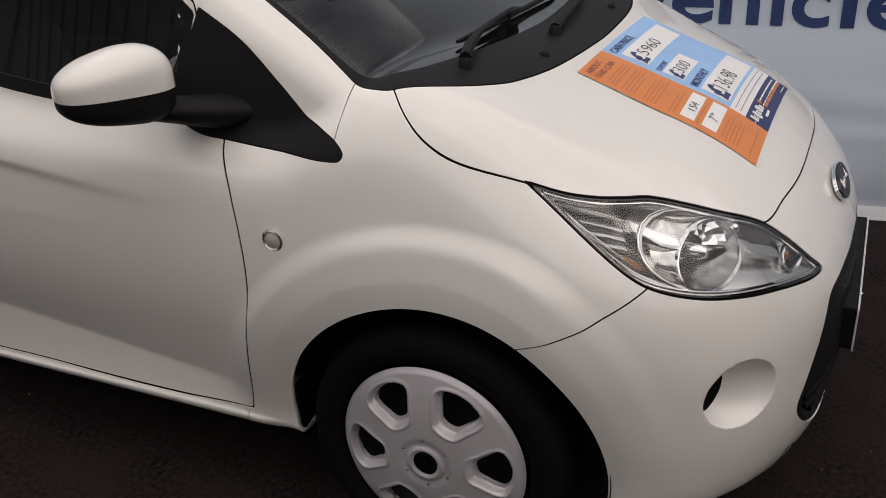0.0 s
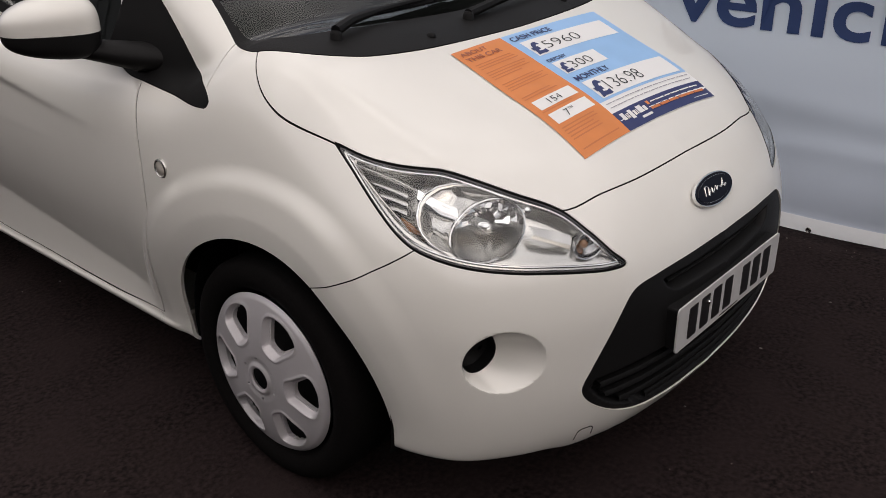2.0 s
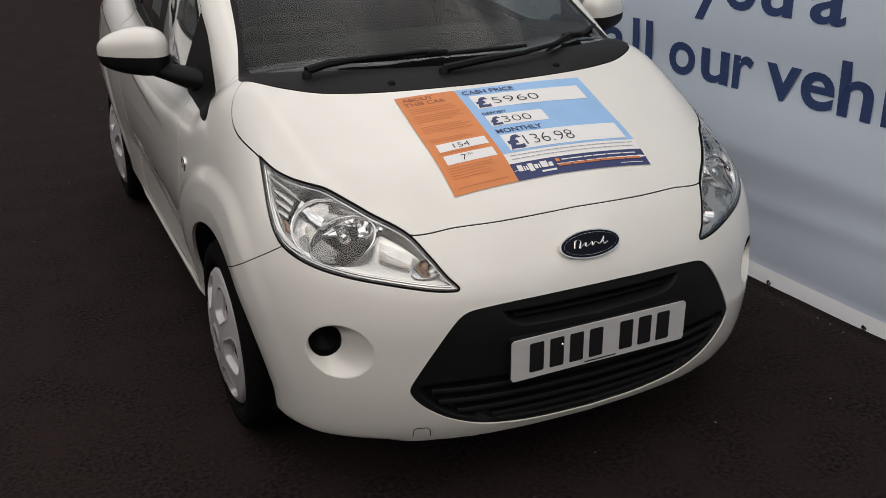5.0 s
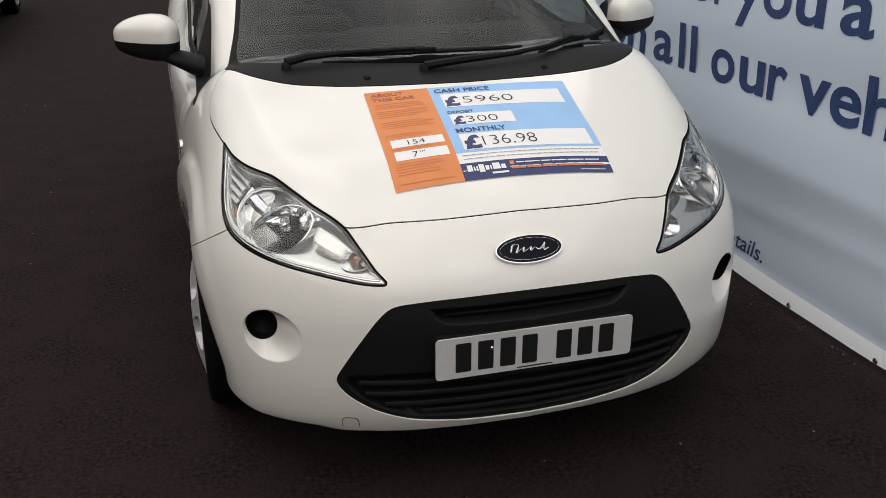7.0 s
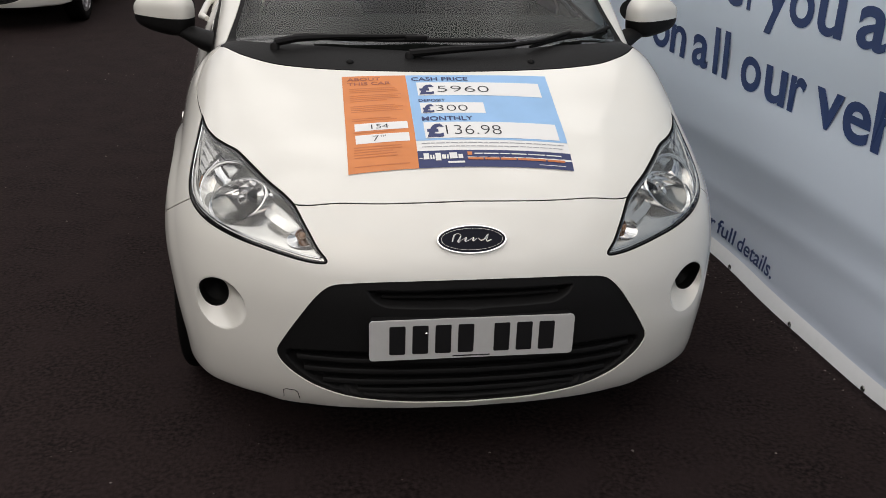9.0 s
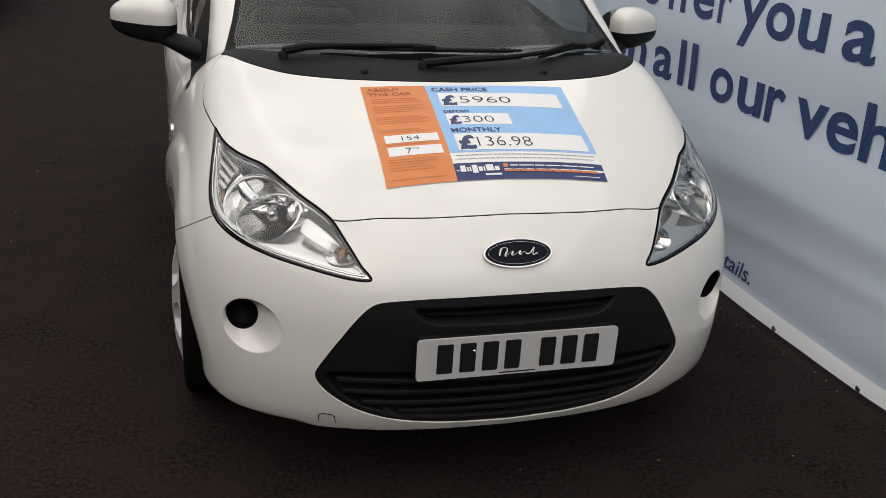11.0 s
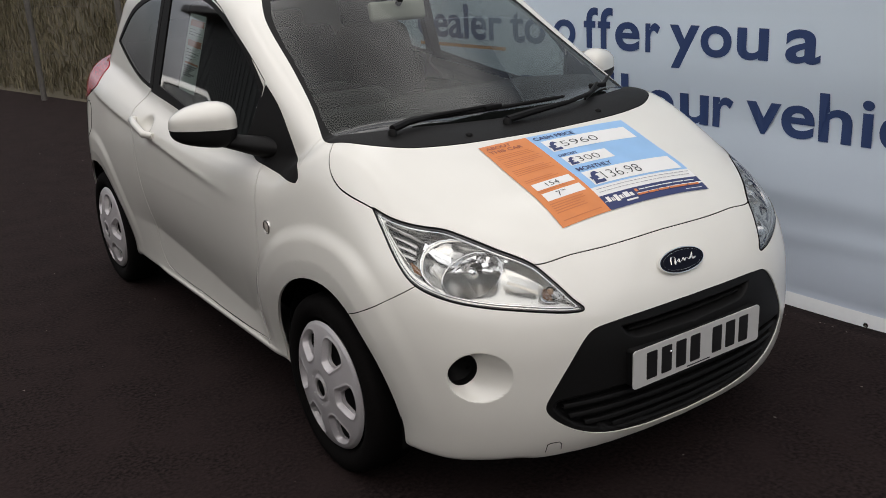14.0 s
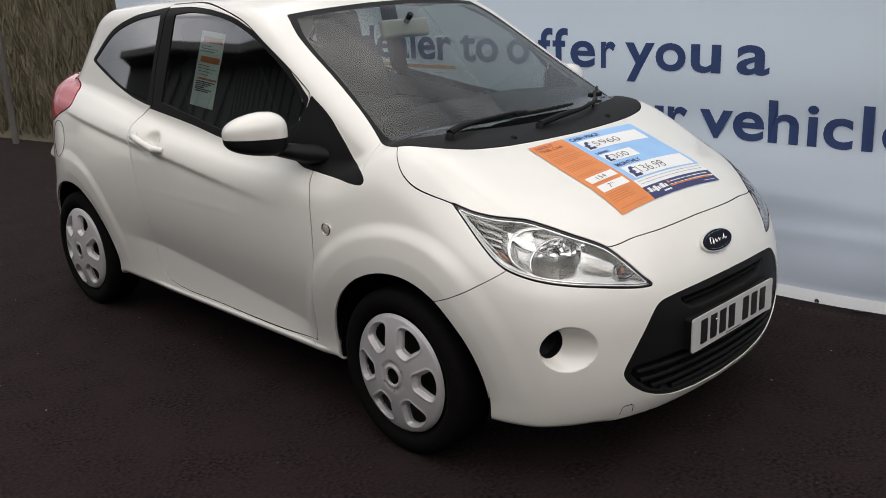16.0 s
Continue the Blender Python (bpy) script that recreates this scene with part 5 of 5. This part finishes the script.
def card(u0, v0, u1, v1, mat, name, parent, lift, label="", thick=0.0):
    nu, nv = max(2, int((u1 - u0) / 0.03) + 1), max(2, int((v1 - v0) / 0.03) + 1)
    u, v = np.meshgrid(np.linspace(u0, u1, nu), np.linspace(v0, v1, nv), indexing="ij")
    p = on_bonnet(u.ravel(), v.ravel(), lift)
    i = (np.arange(nu - 1)[:, None] * nv + np.arange(nv - 1)[None]).ravel()
    f = np.r_[np.stack([i, i + nv + 1, i + nv], 1), np.stack([i, i + 1, i + nv + 1], 1)]
    if np.cross(p[f[0, 1]] - p[f[0, 0]], p[f[0, 2]] - p[f[0, 0]])[2] < 0:
        f = f[:, ::-1]
    if thick:
        f = np.r_[f, f[:, ::-1] + len(p)]
        p = np.r_[p, p - np.array([0, 0, thick])]
    ob = new(name, np_mesh(name, p, f, None, [mat]))
    return under(ob, parent, label) if parent else ob


def note(text, u0, v_base, width, high, mat, parent, lift=0.0042, spread=0.0):
    """Words on the sheet: capitals high, from u0, baseline at v_base."""
    co, faces = letters(text, high / 0.72, width, spread)
    word_mesh("lettering", on_bonnet(u0 + co[:, 0], v_base - co[:, 1], lift), faces, mat, parent)


price = card(0, 0, W, H, PAPER["white"], "price_sheet", None, 0.0022, thick=0.0008)
tagged(price, "printed orange and blue price sheet lying on the bonnet", "price sheet")
card(0, 0, 0.181, H, PAPER["orange"], "orange_panel", price, 0.0028)
card(0.181, 0, W, 0.319, PAPER["blue"], "blue_panel", price, 0.0028)
card(0.181, 0.357, W, H, PAPER["navy"], "navy_panel", price, 0.0028)
for u0, v0, u1, v1 in ((0.208, 0.043, 0.562, 0.112), (0.208, 0.148, 0.386, 0.200), (0.208, 0.243, 0.572, 0.312), (0.024, 0.233, 0.166, 0.266), (0.024, 0.283, 0.166, 0.317)):
    card(u0, v0, u1, v1, PAPER["white"], "white_box", price, 0.0034)
note("ABOUT", 0.014, 0.027, 0.094, 0.0155, PAPER["brown"], price, spread=0.016)
note("THIS CAR", 0.014, 0.050, 0.122, 0.0155, PAPER["brown"], price, spread=0.016)
note("CASH PRICE", 0.196, 0.034, 0.162, 0.020, PAPER["navy"], price, spread=0.016)
note("DEPOSIT", 0.206, 0.144, 0.074, 0.012, PAPER["navy"], price, spread=0.018)
note("MONTHLY", 0.206, 0.236, 0.140, 0.020, PAPER["navy"], price, spread=0.018)
note("£", 0.212, 0.104, 0.044, 0.046, PAPER["navy"], price, spread=0.05)
note("5960", 0.264, 0.096, 0.148, 0.034, PAPER["ink"], price, spread=-0.016)
note("£", 0.212, 0.195, 0.034, 0.036, PAPER["navy"], price, spread=0.05)
note("300", 0.250, 0.191, 0.088, 0.031, PAPER["ink"], price, spread=-0.016)
note("£", 0.213, 0.305, 0.048, 0.052, PAPER["navy"], price, spread=0.05)
note("136.98", 0.266, 0.299, 0.150, 0.042, PAPER["ink"], price, spread=-0.016)
note("154", 0.068, 0.260, 0.046, 0.020, PAPER["ink"], price, spread=-0.008)
note("7", 0.070, 0.311, 0.015, 0.022, PAPER["ink"], price, spread=-0.008)
note("TH", 0.088, 0.297, 0.016, 0.008, PAPER["ink"], price)
rnd = random.Random(5)
for v0, n in ((0.064, 3), (0.098, 4), (0.148, 4), (0.208, 2), (0.271, 1), (0.328, 5), (0.392, 1)):
    for i in range(n):
        card(0.018, v0 + i * 0.0088, 0.018 + rnd.uniform(0.10, 0.145), v0 + i * 0.0088 + 0.0034, PAPER["rust"], "text_bar", price, 0.0034)
for v0 in (0.329, 0.342):
    u = 0.195
    while u < 0.57:
        w = rnd.uniform(0.008, 0.026)
        card(u, v0, min(u + w, 0.58), v0 + 0.0024, PAPER["grey"], "text_bar", price, 0.0034)
        u += w + 0.003
# dealer's mark and address as plain bars
for k, (u0, u1) in enumerate(((0.196, 0.210), (0.213, 0.217), (0.220, 0.224), (0.227, 0.241), (0.244, 0.254), (0.257, 0.261), (0.264, 0.284), (0.287, 0.299))):
    card(u0, 0.366 + 0.006 * (k % 3 > 0), u1, 0.386 + 0.005 * (k == 3), PAPER["white"], "mark_bar", price, 0.0036)
card(0.258, 0.394, 0.302, 0.400, PAPER["white"], "mark_bar", price, 0.0036)
card(0.312, 0.364, 0.324, 0.375, PAPER["orange"], "mark_dot", price, 0.0036)
for u0, u1 in ((0.330, 0.352), (0.355, 0.395), (0.399, 0.425), (0.429, 0.47), (0.474, 0.52), (0.524, 0.565)):
    card(u0, 0.368, u1, 0.3715, PAPER["white"], "text_bar", price, 0.0036)
for u0, u1 in ((0.312, 0.352), (0.356, 0.395), (0.398, 0.440), (0.444, 0.520), (0.524, 0.572)):
    card(u0, 0.383, u1, 0.390, PAPER["rust"], "text_bar", price, 0.0036)
card(0.50, 0.401, 0.572, 0.403, PAPER["white"], "text_bar", price, 0.0036)

# ---------------------------------------------------------------- sheet inside the side window
GREENISH = material("window_sheet_paper", (0.78, 0.86, 0.82), 0.6, grain=0.1)


def in_window(a, b):
    """a along the sheet's width to the front, b down it; it hangs a little askew behind the glass."""
    y = 1.985 - 0.172 * a - 0.0 * b
    z = 1.342 - 0.285 * b - 0.012 * a
    y = y + 0.032 * b
    return np.array([float(side_at(np.array([y]), np.array([z]))[0]) + 0.013, y, z])


def window_card(a0, b0, a1, b1, mat, name, parent, lift=0.0):
    pts = [in_window(a, b) - np.array([lift, 0, 0]) for a, b in ((a0, b0), (a1, b0), (a1, b1), (a0, b1))]
    bm = bmesh.new()
    vs = [bm.verts.new(p) for p in pts]
    ws = [bm.verts.new(p + np.array([0.0006, 0, 0])) for p in pts]
    bm.faces.new(vs)
    bm.faces.new(ws[::-1])
    for i in range(4):
        bm.faces.new((vs[i], ws[i], ws[(i + 1) % 4], vs[(i + 1) % 4]))
    bmesh.ops.recalc_face_normals(bm, faces=bm.faces)
    return part(name, bm, mat, parent, smooth=False)


data_sheet = window_card(0, 0, 1, 1, GREENISH, "window_sheet", None)
tagged(data_sheet, "tall pale data sheet stuck inside the side window", "paper sheet")
for b0, b1 in ((0.07, 0.15), (0.33, 0.41), (0.615, 0.64)):
    window_card(0.14, b0, 0.95, b1, PAPER["rust"], "orange_band", data_sheet, 0.0012)
for i, b in enumerate((0.19, 0.225, 0.26, 0.45, 0.49, 0.53, 0.57, 0.66, 0.685, 0.71, 0.735, 0.76, 0.785)):
    window_card(0.12, b, 0.5 + 0.45 * ((i * 37 % 10) / 10), b + (0.014 if i > 6 else 0.006), PAPER["ink"], "text_bar", data_sheet, 0.0012)

# ---------------------------------------------------------------- fence and weeds behind the yard
GREEN = material("weeds", (0.125, 0.112, 0.066), 0.9, grain=0.9, scale=9, second=(0.19, 0.160, 0.105), stains=0.7, stain_scale=2.0)
EARTH = material("earth_bank", (0.125, 0.102, 0.075), 0.95, grain=0.9, scale=14, second=(0.085, 0.080, 0.05), stains=0.7, stain_scale=1.5, bump=0.5)


def along(a, c, z):
    """World places from steps along the bank's foot, across it and up."""
    return np.stack([1.10 - 0.22 * a + 0.976 * c, 8.30 + 0.976 * a + 0.22 * c, z + 0 * a], -1)


ys, xs = np.linspace(0.0, 3.4, 30), np.linspace(-5, 26, 130)
x, y = np.meshgrid(xs, ys, indexing="ij")
z = 2.7 * ease(-0.2, 1.9, y) - 0.075 + 0.10 * np.sin(3.1 * x + y) * np.sin(2.3 * y)
i = (np.arange(len(xs) - 1)[:, None] * len(ys) + np.arange(len(ys) - 1)[None]).ravel()
n = len(ys)
bank = new("earth_bank", np_mesh("earth_bank", along(x, y, z).reshape(-1, 3), np.r_[np.stack([i, i + n, i + n + 1], 1), np.stack([i, i + n + 1, i + 1], 1)], None, [EARTH]))
tagged(bank, "brown earth bank behind the yard", "bank", kind="structure")
rng = np.random.default_rng(4)
count = 34000
px, py = -3 + 16 * rng.random(count) ** 1.3, 0.03 + 1.9 * rng.random(count)
pz = 2.7 * ease(-0.2, 1.9, py) - 0.085
clump = 0.5 + 0.5 * np.sin(2.1 * px + 1.3 * np.sin(3 * py)) * np.sin(1.7 * py + px)
high = (0.10 + 0.38 * rng.random(count) * clump)
az, bend = rng.uniform(0, 6.283, count), rng.uniform(0.1, 0.6, count)
w = 0.004 + 0.008 * rng.random(count)
base = along(px, py, pz)
side = np.stack([np.cos(az), np.sin(az), 0 * az], -1) * w[:, None]
tip = base + np.stack([-np.sin(az) * bend * high, np.cos(az) * bend * high, high], -1)
mid = (base * 0.5 + tip * 0.5) + np.array([0, 0, 1]) * (0.12 * high)[:, None]
verts = np.stack([base - side * 0.5, base + side * 0.5, mid + side, mid - side, tip], 1).reshape(-1, 3)
k = np.arange(count)[:, None] * 5
tri = np.concatenate([k + np.array([[0, 1, 2]]), k + np.array([[0, 2, 3]]), k + np.array([[3, 2, 4]])])
weeds = new("weeds", np_mesh("weeds", verts, tri, None, [GREEN]))
tagged(weeds, "rough green and brown weeds on the bank", "weeds", kind="stuff")
FENCE = material("dull_fence_metal", (0.13, 0.122, 0.112), 0.8, grain=0.4, scale=40, stains=0.4)
fence = new("fence")
fence.location = (1.0, 8.3, 0)
tagged(fence, "grey wire fence with thin posts before the bank", "fence")
for a in np.arange(-2.0, 22.0, 2.1):
    part("post", tube(bmesh.new(), [tuple(along(a, -0.17, z)) for z in (0.0, 1.9)], 0.034, 10), FENCE, fence)
for z in (0.55, 1.1, 1.6):
    part("wire", tube(bmesh.new(), [tuple(along(a, -0.10, z)) for a in (-2.6, 20.5)], 0.0016, 5), FENCE, fence)

# ---------------------------------------------------------------- building across the yard, seen in the glass and paint; its front wing is added
CLAD = material("dark_cladding", (0.030, 0.034, 0.032), 0.5, grain=0.3, scale=30, stains=0.4)
ROOF = material("grey_roof", (0.12, 0.12, 0.12), 0.7, grain=0.4, scale=12)
shed = new("showroom")
shed.location = (-9.0, 0, 0)
tagged(shed, "long low dark ribbed metal showroom across the yard", "building")
part("wall", rbox(bmesh.new(), (-10.0, 6.2, 2.2), (2.0, 38.4, 4.4), 0.02, segments=1), CLAD, shed, smooth=False)
part("roof", rbox(bmesh.new(), (-9.8, 6.2, 4.5), (3.0, 38.8, 0.22), 0.03, segments=1), ROOF, shed, smooth=False)
# unseen wing, added to block low front light and reflect as a dark skyline
part("unseen_wing_wall", rbox(bmesh.new(), (2.0, -14.0, 2.0), (21.9, 2.0, 4.0), 0.02, segments=1), CLAD, shed, smooth=False)
part("unseen_wing_roof", rbox(bmesh.new(), (2.1, -13.9, 4.1), (21.6, 2.6, 0.2), 0.03, segments=1), ROOF, shed, smooth=False)
for y in np.arange(-12.5, 25.2, 0.5):
    part("rib", rbox(bmesh.new(), (-8.98, y, 2.2), (0.05, 0.09, 4.36), 0.01, segments=1), CLAD, shed, smooth=False)
# ---------------------------------------------------------------- neighbouring car
second = copy_thing(car, pose(-3.23, 8.40, 0))
tagged(second, "second pale hatchback parked further back in the yard", "car", "cars in the yard")
tagged(car, group="cars in the yard")

# ---------------------------------------------------------------- grit on the asphalt
rng = np.random.default_rng(9)
n = 900
gx, gy = rng.uniform(-5, 1.3, n), rng.uniform(-1.6, 8, n)
near_foot = rng.random(n) < 0.3
gx = np.where(near_foot, 1.33 - 0.045 * gy - 0.10 * rng.random(n) ** 2, gx)
gr = 0.0015 + 0.0045 * rng.random(n) ** 3
octa = np.array([(1, 0, 0), (0, 1, 0), (-1, 0, 0), (0, -1, 0), (0, 0, 0.8), (0, 0, -0.2)])
gv = (octa[None] * (gr[:, None, None] * rng.uniform(0.6, 1.3, (n, 6, 3))) + np.stack([gx, gy, 0.2 * gr], -1)[:, None]).reshape(-1, 3)
gt = (np.arange(n)[:, None, None] * 6 + np.array([(0, 1, 4), (1, 2, 4), (2, 3, 4), (3, 0, 4), (1, 0, 5), (2, 1, 5), (3, 2, 5), (0, 3, 5)])[None]).reshape(-1, 3)
grit = new("grit", np_mesh("grit", gv, gt, None, [material("grit_stone", (0.20, 0.18, 0.16), 0.9, grain=0.6, scale=60)]))
tagged(grit, "scattered pale grit lying on the asphalt", "grit", kind="stuff")
